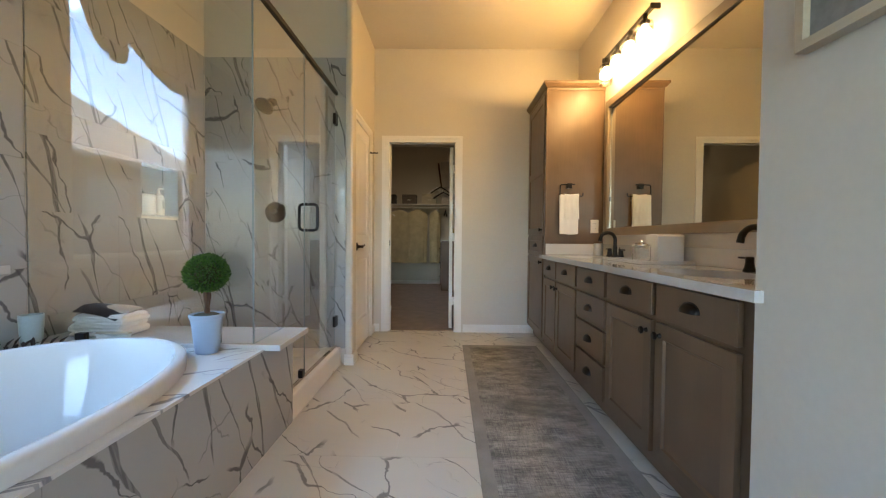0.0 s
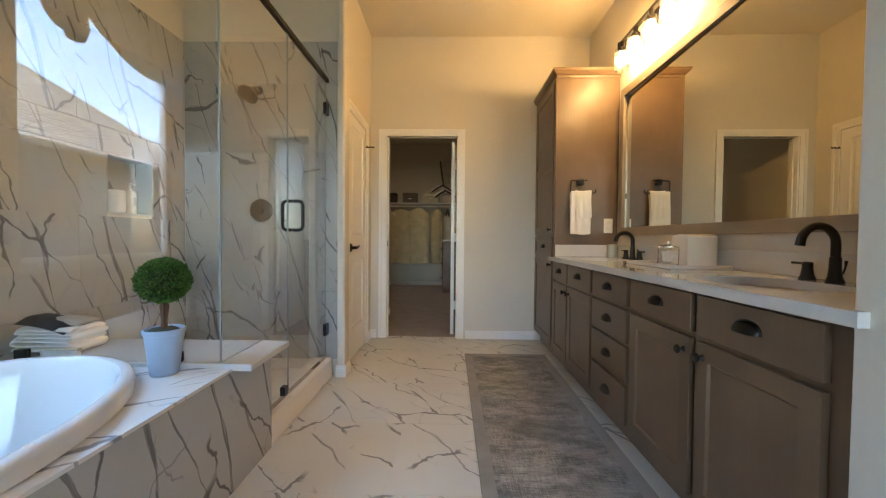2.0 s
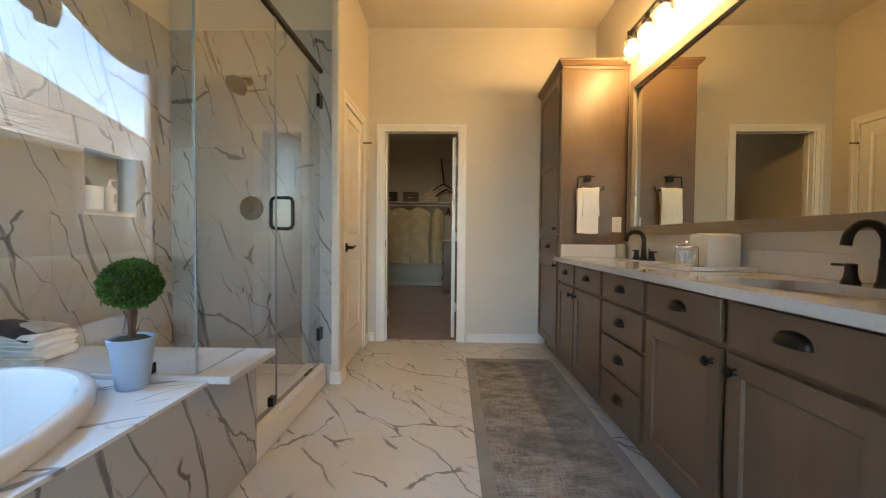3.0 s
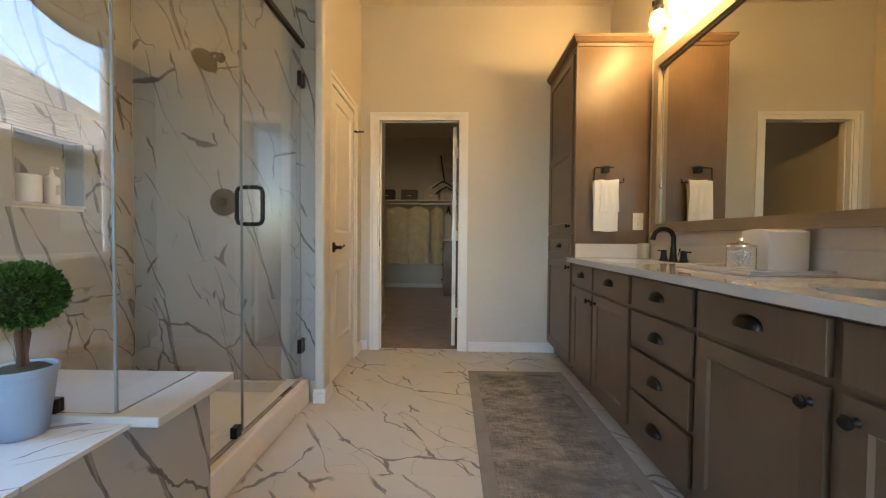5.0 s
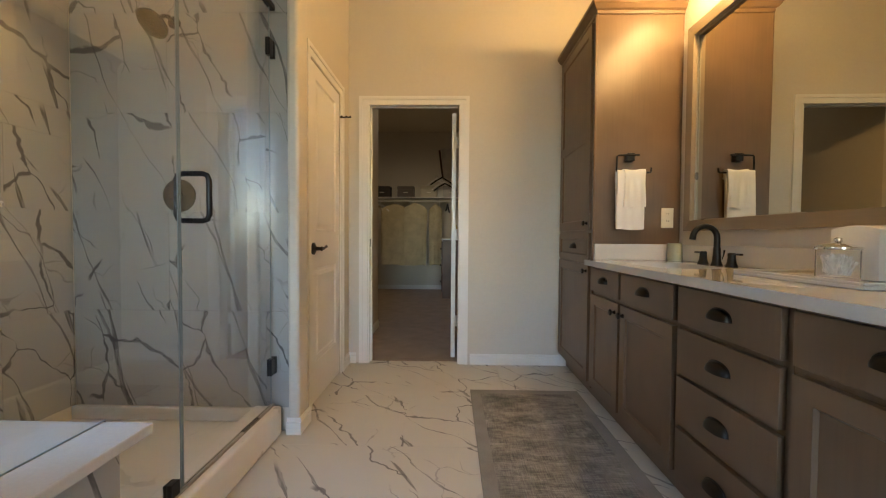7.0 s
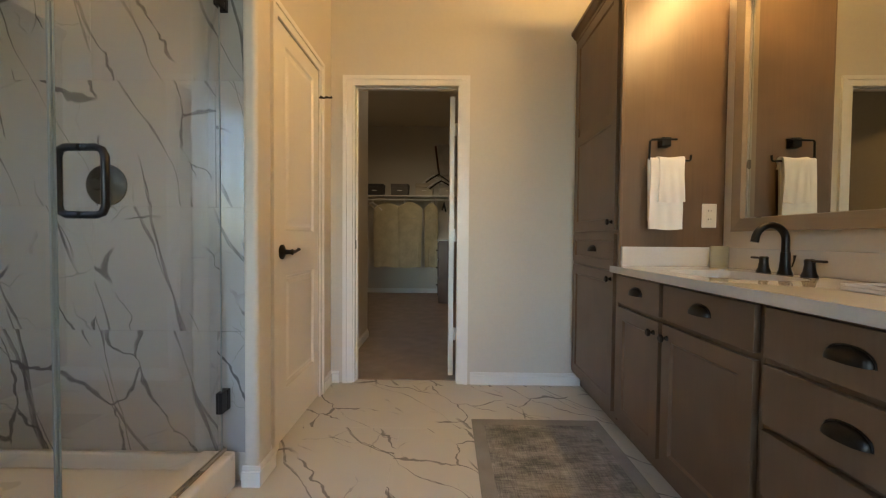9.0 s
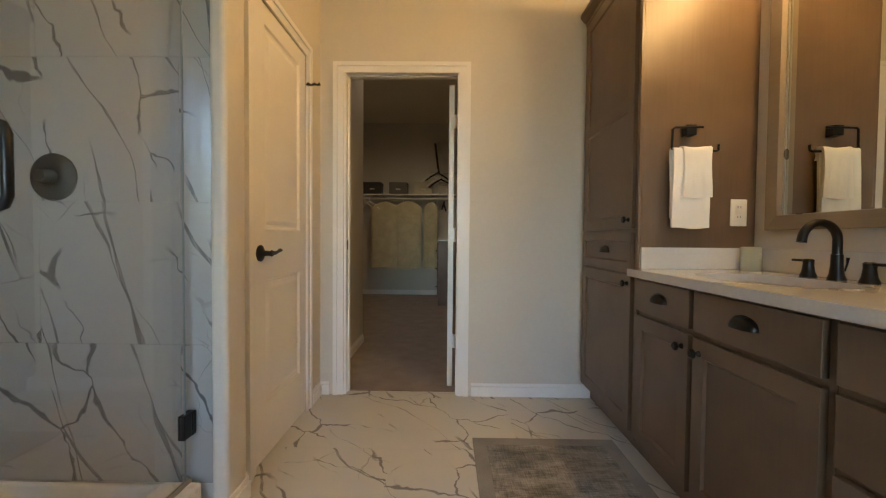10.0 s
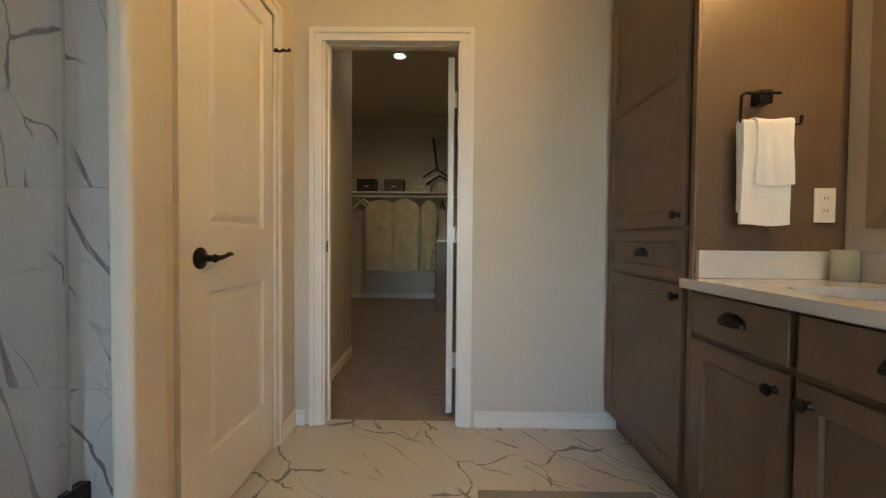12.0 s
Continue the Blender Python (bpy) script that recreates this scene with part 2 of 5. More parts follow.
M_CERAM = simple("white_ceramic", (0.76, 0.73, 0.67), 0.25, vary=0.03)
M_CUP = simple("sage_ceramic", (0.30, 0.37, 0.38), 0.4, vary=0.06)
M_CHROME = simple("chrome", (0.8, 0.8, 0.8), 0.08, metal=1.0, vary=0.02, bump=0.0)
M_BOX = simple("dark_card_box", (0.035, 0.03, 0.028), 0.6)
M_TAUPE = simple("taupe_card_box", (0.12, 0.10, 0.085), 0.6)
M_YELLOW = simple("yellow_plastic", (0.55, 0.42, 0.13), 0.4)
M_CREAM = simple("cream_card_box", (0.5, 0.44, 0.33), 0.6)
M_SHEET = simple("grey_picture_print", (0.22, 0.215, 0.21), 0.5, vary=0.25, scale=4)
M_PALEWOOD = wood("pale_oak_frame", (0.42, 0.34, 0.24), (0.55, 0.46, 0.34), 0.5, along=1)
M_SHINGLE = simple("weathered_shingle", (0.25, 0.232, 0.215), 0.9, vary=0.42, scale=7, spread=9)
M_FASCIA = simple("brown_fascia_paint", (0.13, 0.10, 0.08), 0.5)
M_BRICK = brickwork("dark_tan_brick")
M_FROST = Nodes("frosted_green_glass").done(Base_Color=(0.82, 0.86, 0.78), Roughness=0.3, Transmission_Weight=0.75, IOR=1.3)
M_BLIND = simple("grey_window_blind", (0.17, 0.165, 0.16), 0.6, vary=0.04)
M_GRASS = simple("dry_lawn", (0.09, 0.11, 0.04), 0.95, vary=0.4, scale=6)
M_DARKGLASS = simple("dark_window_pane", (0.03, 0.035, 0.04), 0.08, vary=0.1)


# ---- mesh helpers ----
BASE = {}


def thing(name, at, label, category, group="", kind=""):
    """An empty at the base of a thing, for its parts."""
    ob = new(name)
    ob.empty_display_size = 0.05
    ob.location = at
    BASE[ob] = Vector(at)
    return tagged(ob, label, category, group, kind)


def part(name, bm, material, parent=None, label="", smooth=False, kind="", category="", shadow=True):
    """Links a bmesh, made in world coordinates, as one mesh object under a thing or a part."""
    base = BASE.get(parent, Vector())
    if base.length:
        bmesh.ops.translate(bm, verts=bm.verts, vec=-base)
    bmesh.ops.recalc_face_normals(bm, faces=bm.faces)
    mesh = bpy.data.meshes.new(name)
    bm.to_mesh(mesh)
    bm.free()
    for m in material if isinstance(material, (list, tuple)) else [material]:
        mesh.materials.append(m)
    if smooth:
        mesh.shade_smooth()
        mesh.set_sharp_from_angle(angle=radians(40))
    ob = new(name, mesh)
    if parent:
        ob.parent = parent
        BASE[ob] = base
    ob.visible_shadow = shadow
    return tagged(ob, label, category, "", kind)


def box(x0, x1, y0, y1, z0, z1, bevel=0.0, bm=None, seg=2):
    bm = bm or bmesh.new()
    m = Matrix.Translation(((x0 + x1) / 2, (y0 + y1) / 2, (z0 + z1) / 2)) @ Matrix.Diagonal((abs(x1 - x0), abs(y1 - y0), abs(z1 - z0), 1))
    made = bmesh.ops.create_cube(bm, size=1, matrix=m)
    if bevel:
        edges = {e for v in made["verts"] for e in v.link_edges}
        bmesh.ops.bevel(bm, geom=list(edges), offset=bevel, segments=seg, profile=0.5, affect="EDGES")
    return bm


def lathe(profile, at, axis="z", seg=28, bm=None, cap=True):
    """Turns (radius, height) pairs round an axis through at."""
    bm = bm or bmesh.new()
    rings = []
    for r, h in profile:
        ring = []
        for k in range(seg):
            a = 2 * math.pi * k / seg
            c, s = r * math.cos(a), r * math.sin(a)
            v = {"z": (c, s, h), "x": (h, c, s), "y": (c, h, s)}[axis]
            ring.append(bm.verts.new(Vector(at) + Vector(v)))
        rings.append(ring)
    for p, q in zip(rings, rings[1:]):
        for k in range(seg):
            bm.faces.new((p[k], p[(k + 1) % seg], q[(k + 1) % seg], q[k]))
    if cap:
        bm.faces.new(rings[0])
        bm.faces.new(rings[-1])
    return bm


def tube(points, radius, seg=10, bm=None, square=False):
    """A rod swept along points, with capped ends."""
    bm = bm or bmesh.new()
    pts = [Vector(p) for p in points]
    n = 4 if square else seg
    rings, up = [], None
    for i, p in enumerate(pts):
        d = (pts[min(i + 1, len(pts) - 1)] - pts[max(i - 1, 0)]).normalized()
        if up is None:
            up = d.cross(Vector((0.31, 0.87, 0.38)) if abs(d.z) > 0.8 else Vector((0, 0, 1))).normalized()
        up = (up - d * up.dot(d)).normalized()
        side = d.cross(up)
        r = radius[i] if isinstance(radius, (list, tuple)) else radius
        rings.append([bm.verts.new(p + (up * math.cos(a) + side * math.sin(a)) * r) for a in [2 * math.pi * (k + 0.5) / n for k in range(n)]])
    for p, q in zip(rings, rings[1:]):
        for k in range(n):
            bm.faces.new((p[k], p[(k + 1) % n], q[(k + 1) % n], q[k]))
    bm.faces.new(rings[0])
    bm.faces.new(rings[-1])
    return bm


def arc(centre, radius, a0, a1, n, u, v):
    u, v = Vector(u), Vector(v)
    return [Vector(centre) + (u * math.cos(radians(a0 + (a1 - a0) * k / n)) + v * math.sin(radians(a0 + (a1 - a0) * k / n))) * radius for k in range(n + 1)]


def oval(cx, cy, a, b, power=2.0, n=56):
    out = []
    for k in range(n):
        t = 2 * math.pi * k / n
        c, s = math.cos(t), math.sin(t)
        out.append((cx + a * math.copysign(abs(c) ** (2 / power), c), cy + b * math.copysign(abs(s) ** (2 / power), s)))
    return out


def slab(outer, holes, lo, hi, place):
    """A plate with holes: 2D loops filled and extruded from lo to hi; place(u, v, w) gives the world point."""
    bm = bmesh.new()
    edges = []
    for loop in (outer, *holes):
        vs = [bm.verts.new((u, v, 0)) for u, v in loop]
        edges += [bm.edges.new((vs[k], vs[(k + 1) % len(vs)])) for k in range(len(vs))]
    faces = [g for g in bmesh.ops.triangle_fill(bm, edges=edges, use_beauty=True)["geom"] if isinstance(g, bmesh.types.BMFace)]
    made = bmesh.ops.extrude_face_region(bm, geom=faces)["geom"]
    top = {v for v in made if isinstance(v, bmesh.types.BMVert)}
    for v in bm.verts:
        v.co = place(v.co.x, v.co.y, hi if v in top else lo)
    return bm


def rect(u0, u1, v0, v1):
    return [(u0, v0), (u1, v0), (u1, v1), (u0, v1)]


def on_x(u, v, w):
    return Vector((w, u, v))


def on_y(u, v, w):
    return Vector((u, w, v))


def on_z(u, v, w):
    return Vector((u, v, w))


# ---- setting ----
CEIL = 3.03
LEFT, RIGHT, FAR, NEAR = -0.84, 2.48, 6.10, -0.60
SHOWER, GLASS_X, PANE_Y = 4.97, 0.215, 3.63
WIN = (2.31, 3.40, 0.86, 2.42)
NI = (4.31, 4.66, 1.14, 1.49)

setting_floor = thing("floor", (0, 0, 0), "white marble-look porcelain tile floor with grey veins", "floor", kind="structure")
part("screed", box(-0.90, 2.60, NEAR - 0.1, 6.16, -0.10, -0.004), M_GROUT, setting_floor)
part("carpet", box(-0.90, 2.60, 6.165, 10.75, -0.10, 0.004), M_CARPET, setting_floor, "brown cut-pile closet carpet")
ceiling = part("ceiling", box(-1.0, 2.62, NEAR - 0.1, 10.75, CEIL, CEIL + 0.12), M_CEIL, None, "plain cream painted ceiling", kind="structure", category="ceiling")

part("wall_window", slab(rect(NEAR - 0.1, 10.75, 0, CEIL), [rect(*WIN), rect(*NI)], LEFT - 0.16, LEFT, on_x), M_WALL, None,
     "painted outer wall with a window over the tub", kind="structure", category="wall")
part("wall_mirror", box(RIGHT, RIGHT + 0.12, 2.92, 10.75, 0, CEIL), M_WALL, None, "warm beige painted wall behind the vanity", kind="structure", category="wall")
part("wall_near", box(1.943, RIGHT + 0.12, NEAR, 2.92, 0, CEIL, 0.004), M_WALL, None, "smooth painted wall that ends at the vanity", kind="structure", category="wall")
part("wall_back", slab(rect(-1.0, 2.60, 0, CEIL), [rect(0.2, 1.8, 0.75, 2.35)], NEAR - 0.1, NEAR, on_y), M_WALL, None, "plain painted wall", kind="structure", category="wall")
DOOR = (0.452, 1.192, 2.066)
part("wall_far", slab([(0.305, 0), (DOOR[0], 0), (DOOR[0], DOOR[2]), (DOOR[1], DOOR[2]), (DOOR[1], 0), (RIGHT, 0), (RIGHT, CEIL), (0.305, CEIL)], [], FAR, FAR + 0.115, on_y),
     M_WALL, None, "warm beige painted wall with a closet doorway", kind="structure", category="wall")
WC = (5.225, 5.852, 2.04)
part("wall_side", slab([(SHOWER + 0.115, 0), (WC[0], 0), (WC[0], WC[2]), (WC[1], WC[2]), (WC[1], 0), (7.37, 0), (7.37, CEIL), (SHOWER + 0.115, CEIL)], [], 0.19, 0.305, on_x),
     M_WALL, None, "beige painted wall with a panel door", kind="structure", category="wall")
part("wall_shower", slab(rect(LEFT, 0.295, 0, CEIL), [], SHOWER + 0.012, SHOWER + 0.114, on_y), M_WALL, None, "painted stub wall behind the shower tile", kind="structure", category="wall")
part("trim_corner", box(0.292, 0.350, SHOWER - 0.022, SHOWER + 0.115, 0, CEIL, 0.018, seg=4), M_WALL, None, "rounded cream wall corner", kind="structure", category="trim")
part("wall_closet_back", box(-1.0, 2.60, 10.60, 10.75, 0, CEIL), M_WALL, None, "plain painted closet wall", kind="structure", category="wall")
part("wall_toilet_back", box(-0.84, 0.185, 7.25, 7.37, 0, CEIL), M_WALL, None, "plain painted wall", kind="structure", category="wall")


def board(name, x0, x1, y0, y1, h, face, label):
    """Skirting with a stepped, rounded top. face: the side that looks into the room."""
    bm = box(x0, x1, y0, y1, 0, h - 0.022, 0.002)
    dx, dy = {"+x": (-0.007, 0), "-x": (0.007, 0), "-y": (0, 0.007), "+y": (0, -0.007)}[face]
    box(x0 + max(dx, 0), x1 + min(dx, 0), y0 + max(dy, 0), y1 + min(dy, 0), h - 0.023, h, 0.003, bm)
    return part(name, bm, M_TRIM, None, label, kind="structure", category="baseboard")


board("baseboard", 1.272, 2.03, FAR - 0.015, FAR - 0.0005, 0.085, "-y", "white painted baseboard")
board("baseboard", 0.3055, 0.366, FAR - 0.015, FAR - 0.0005, 0.085, "-y", "white painted baseboard")
board("baseboard", 0.3055, 0.320, 5.93, FAR - 0.016, 0.085, "+x", "white painted baseboard")
board("baseboard", 0.3055, 0.320, 5.09, 5.148, 0.085, "+x", "white painted baseboard")
board("baseboard", 0.288, 0.364, SHOWER - 0.036, SHOWER - 0.0225, 0.085, "-y", "white painted baseboard return")
board("baseboard", 0.3505, 0.364, SHOWER - 0.022, 5.089, 0.085, "+x", "white painted baseboard")
board("baseboard", 1.971, 1.9845, NEAR, 2.92, 0.085, "-x", "white painted baseboard")
board("baseboard", 0.3055, 0.319, 6.22, 7.37, 0.085, "+x", "white closet baseboard")
board("baseboard", -0.84, 2.48, 10.585, 10.5995, 0.085, "-y", "white closet baseboard")


def casing(side, lo, hi, top, face, label):
    """Door casing in three mitred lengths with a raised outer band. side: 'y' wall faces -y, 'x' wall faces +x."""
    w, d = 0.066, 0.018
    place = on_y if side == "y" else on_x
    sign = -1 if side == "y" else 1
    root = thing("trim_casing", place((lo + hi) / 2, 0, face), label, "door casing", kind="structure")
    for name, poly, band in (
        ("casing_leg", [(lo - w, 0), (lo, 0), (lo, top), (lo - w, top + w)], [(lo - w, 0), (lo - w + 0.026, 0), (lo - w + 0.026, top + w - 0.026), (lo - w, top + w)]),
        ("casing_leg", [(hi + w, 0), (hi, 0), (hi, top), (hi + w, top + w)], [(hi + w, 0), (hi + w - 0.026, 0), (hi + w - 0.026, top + w - 0.026), (hi + w, top + w)]),
        ("casing_head", [(lo, top), (hi, top), (hi + w, top + w), (lo - w, top + w)], [(lo - w + 0.026, top + w - 0.026), (hi + w - 0.026, top + w - 0.026), (hi + w, top + w), (lo - w, top + w)]),
    ):
        bm = slab(poly, [], face + sign * 0.0005, face + sign * 0.010, place)
        extra = slab(band, [], face + sign * 0.010, face + sign * d, place)
        mesh = bpy.data.meshes.new("band")
        extra.to_mesh(mesh)
        extra.free()
        bm.from_mesh(mesh)
        part(name, bm, M_TRIM, root)
    return root


casing("y", DOOR[0] + 0.004, DOOR[1] - 0.004, DOOR[2] - 0.024, FAR, "white painted casing round the closet doorway")
casing("x", WC[0] + 0.006, WC[1] - 0.006, WC[2] - 0.006, 0.305, "white painted casing round the panel door")
jamb = thing("trim_jamb", (0.82, FAR, 0), "white painted closet door jamb", "door jamb", kind="structure")
part("jamb_side", box(DOOR[0] + 0.0005, DOOR[0] + 0.018, FAR - 0.0005, FAR + 0.1155, 0, DOOR[2] - 0.018, 0.001), M_TRIM, jamb)
part("jamb_side", box(DOOR[1] - 0.018, DOOR[1] - 0.0005, FAR - 0.0005, FAR + 0.1155, 0, DOOR[2] - 0.018, 0.001), M_TRIM, jamb)
part("jamb_head", box(DOOR[0] + 0.0005, DOOR[1] - 0.0005, FAR - 0.0005, FAR + 0.1155, DOOR[2] - 0.018, DOOR[2] - 0.0005, 0.001), M_TRIM, jamb)
part("stop", box(DOOR[0] + 0.0185, DOOR[0] + 0.029, FAR + 0.045, FAR + 0.078, 0, DOOR[2] - 0.019, 0.001), M_TRIM, jamb)
part("stop", box(DOOR[0] + 0.030, DOOR[1] - 0.030, FAR + 0.045, FAR + 0.078, DOOR[2] - 0.029, DOOR[2] - 0.0185, 0.001), M_TRIM, jamb)


def panel_door(name, lo, hi, z0, z1, face, thick, panels, label, sign=1):
    """A moulded two-panel door in a wall that faces x; each panel is sunk and its field raised again. An arched head on the upper one."""
    root = thing(name, (face, (lo + hi) / 2, z0), label, "door", kind="structure")
    core = slab(rect(lo, hi, z0, z1), [rect(*p) for p in panels], face - sign * thick, face, on_x)
    part("leaf", core, M_TRIM, root)
    for u0, u1, v0, v1 in panels:
        bm = bmesh.new()
        rings = []
        for inset, depth in ((0.0, 0.0), (0.008, 0.010), (0.022, 0.012), (0.042, 0.003), (0.05, 0.002)):
            rings.append([bm.verts.new(on_x(u, v, face - sign * depth)) for u, v in rect(u0 + inset, u1 - inset, v0 + inset, v1 - inset)])
        for p, q in zip(rings, rings[1:]):
            for k in range(4):
                bm.faces.new((p[k], p[(k + 1) % 4], q[(k + 1) % 4], q[k]))
        bm.faces.new(rings[-1])
        box(face - sign * (thick - 0.004), face - sign * 0.016, u0, u1, v0, v1, 0, bm)
        part("panel", bm, M_TRIM, root)
    return root


door = panel_door("door_1", WC[0] + 0.008, WC[1] - 0.008, 0.012, WC[2] - 0.010, 0.302, 0.035,
                  [(5.345, 5.755, 1.04, 1.945), (5.345, 5.755, 0.25, 0.815)], "closed white two-panel moulded door with dark lever")
rose = part("door_handle", lathe([(0.036, 0), (0.036, 0.006), (0.026, 0.012), (0.013, 0.018), (0.011, 0.045), (0.015, 0.052), (0.011, 0.058)], (0.3025, 5.295, 0.935), "x"),
            M_BRONZE, door, "dark bronze lever handle", smooth=True)
lever = [(0.352, 5.295, 0.935), (0.354, 5.33, 0.936), (0.353, 5.36, 0.940), (0.352, 5.385, 0.946), (0.351, 5.41, 0.944)]
part("lever", tube(lever, [0.010, 0.009, 0.007, 0.009, 0.004]), M_BRONZE, rose, smooth=True)
for z in (0.33, 1.035, 1.76):
    bm = lathe([(0.0075, -0.045), (0.0075, 0.045)], (0.311, 5.849, z), seg=12)
    lathe([(0.004, -0.052), (0.006, -0.047), (0.006, 0.047), (0.004, 0.052)], (0.311, 5.849, z), seg=12, bm=bm)
    part("hinge", bm, M_TRIM, door, "painted butt hinge", smooth=True)
hook = tube([(0.308, 5.848, 1.868), (0.318, 5.848, 1.876), (0.335, 5.846, 1.868), (0.355, 5.844, 1.874), (0.372, 5.842, 1.868), (0.388, 5.841, 1.874)], [0.006, 0.010, 0.005, 0.008, 0.005, 0.009])
part("door_stop_pin", hook, M_BRONZE, door, "bronze hinge-pin door stop", smooth=True)

open_door = thing("door_2", (1.16, 6.22, 0), "white closet door swung open into the closet", "door", kind="structure")
part("leaf", box(1.120, 1.155, 6.232, 6.94, 0.012, 2.02, 0.0015), M_TRIM, open_door)
for z in (0.32, 1.03, 1.78):
    bm = lathe([(0.007, -0.045), (0.007, 0.045)], (1.165, 6.219, z), seg=12)
    box(1.150, 1.1735, 6.2225, 6.2255, z - 0.044, z + 0.044, 0, bm)
    part("hinge", bm, M_TRIM, open_door, "painted butt hinge", smooth=True)
part("strike", box(DOOR[0] + 0.0182, DOOR[0] + 0.0195, FAR + 0.02, FAR + 0.044, 0.93, 0.99), M_BRONZE, jamb, "small bronze strike plate")

# window over the tub
y0, y1, z0, z1 = WIN
window = thing("window_1", (LEFT - 0.1, (y0 + y1) / 2, z0), "white-framed fixed window over the tub", "window", kind="structure")
fw = 0.045
part("window_frame", slab(rect(y0, y1, z0, z1), [rect(y0 + fw, y1 - fw, z0 + fw, z1 - fw)], LEFT - 0.13, LEFT - 0.08, on_x), M_TRIM, window)
part("pane", box(LEFT - 0.108, LEFT - 0.102, y0 + fw + 0.001, y1 - fw - 0.001, z0 + fw + 0.001, z1 - fw - 0.001), M_GLASS, window, shadow=False)
part("window_sill", box(LEFT - 0.079, LEFT + 0.010, y0 + 0.001, y1 - 0.001, z0 + 0.0005, z0 + 0.020, 0.003), M_QUARTZ, window, "white stone sill")
part("sill_nosing", box(LEFT + 0.0112, LEFT + 0.042, y0 - 0.06, 3.53, z0 - 0.020, z0 + 0.020, 0.004), M_QUARTZ, window, "white stone sill nosing")

# cloth valance with two swags and a tail
valance = thing("valance", (LEFT, 3.0, 2.1), "cream cloth valance with two scalloped swags over the window", "valance")


def swag(ya, yb, drop_a, drop_b, sag, top=2.62, x=LEFT + 0.05):
    bm = bmesh.new()
    nu, nv = 26, 8
    grid = []
    for i in range(nu + 1):
        u = i / nu
        low = drop_a + (drop_b - drop_a) * u - sag * math.sin(math.pi * u)
        row = []
        for j in range(nv + 1):
            v = j / nv
            fold = 0.012 * math.sin(7 * math.pi * v + 2 * u) * (0.3 + v)
            row.append(bm.verts.new((x + fold + 0.015 * math.sin(math.pi * u), ya + (yb - ya) * u, top + (low - top) * v)))
        grid.append(row)
    for i in range(nu):
        for j in range(nv):
            bm.faces.new((grid[i][j], grid[i + 1][j], grid[i + 1][j + 1], grid[i][j + 1]))
    bmesh.ops.solidify(bm, geom=bm.faces[:], thickness=0.006)
    return bm


part("swag", swag(3.44, 3.19, 2.31, 2.04, 0.11), M_VALANCE, valance, smooth=True)
part("swag", swag(3.15, 2.29, 2.19, 2.12, 0.15), M_VALANCE, valance, smooth=True)
part("tail", swag(3.25, 3.12, 1.98, 2.01, 0.01, x=LEFT + 0.075), M_VALANCE, valance, smooth=True)
part("board", box(LEFT + 0.001, LEFT + 0.09, 2.26, 3.47, 2.60, 2.63), M_VALANCE, valance)

# ---- tub ----
DECK, CAP = 0.503, 0.520
TUB = (-0.285, 2.74, 0.525, 0.852)
tub_deck = thing("tub_deck", (-0.28, 2.4, 0), "marble-tiled tub surround with a flat deck", "tub surround", kind="structure")
part("core", slab(rect(LEFT + 0.001, 0.252, 1.30, 3.589), [oval(TUB[0], TUB[1], TUB[2] - 0.03, TUB[3] - 0.035)], 0.0, DECK - 0.012, on_z), M_GROUT, tub_deck)
part("deck_slab", slab(rect(LEFT + 0.001, 0.270, 1.30, 3.6105), [oval(TUB[0], TUB[1], TUB[2] - 0.03, TUB[3] - 0.035)], DECK - 0.0115, DECK, on_z), M_DECK_LIT, tub_deck)
half = thing("half_wall", (-0.28, 3.76, 0), "low tiled wall between tub and shower with a white stone cap", "half wall", kind="structure")
part("core", box(LEFT + 0.001, 0.252, 3.590, 3.955, 0, DECK - 0.0118), M_GROUT, half)
cap = part("cap", box(LEFT + 0.002, 0.346, 3.611, 3.975, DECK - 0.0112, CAP, 0.004), M_QUARTZ, half, "thick white quartz cap")

tub = thing("bathtub", (TUB[0], TUB[1], 0), "glossy white oval drop-in bathtub", "bathtub")
bm = bmesh.new()
rings = []
for da, z in ((-0.030, DECK - 0.02), (-0.008, DECK + 0.0), (0.0, DECK + 0.004), (0.001, DECK + 0.038), (-0.002, DECK + 0.049), (-0.010, DECK + 0.056), (-0.026, DECK + 0.058), (-0.037, DECK + 0.055), (-0.046, DECK + 0.040),
              (-0.064, DECK - 0.06), (-0.100, DECK - 0.20), (-0.140, DECK - 0.32), (-0.21, DECK - 0.385), (-0.30, DECK - 0.40)):
    rings.append([bm.verts.new((x, y, z)) for x, y in oval(TUB[0], TUB[1], TUB[2] + da, TUB[3] + da * 1.15, 2.08, 72)])
for p, q in zip(rings, rings[1:]):
    for k in range(72):
        bm.faces.new((p[k], p[(k + 1) % 72], q[(k + 1) % 72], q[k]))
bm.faces.new(rings[-1])
part("shell", bm, M_ACRYL, tub, smooth=True)
part("drain", lathe([(0.032, 0), (0.032, 0.004), (0.02, 0.006)], (TUB[0], 3.05, DECK - 0.3995)), M_BRONZE, tub, "dark drain cover", smooth=True)
part("overflow_plate", lathe([(0.036, 0), (0.036, 0.008), (0.025, 0.012)], (TUB[0] - 0.03, 2.15, DECK - 0.13), "y"), M_BRONZE, tub, "round dark overflow plate", smooth=True)

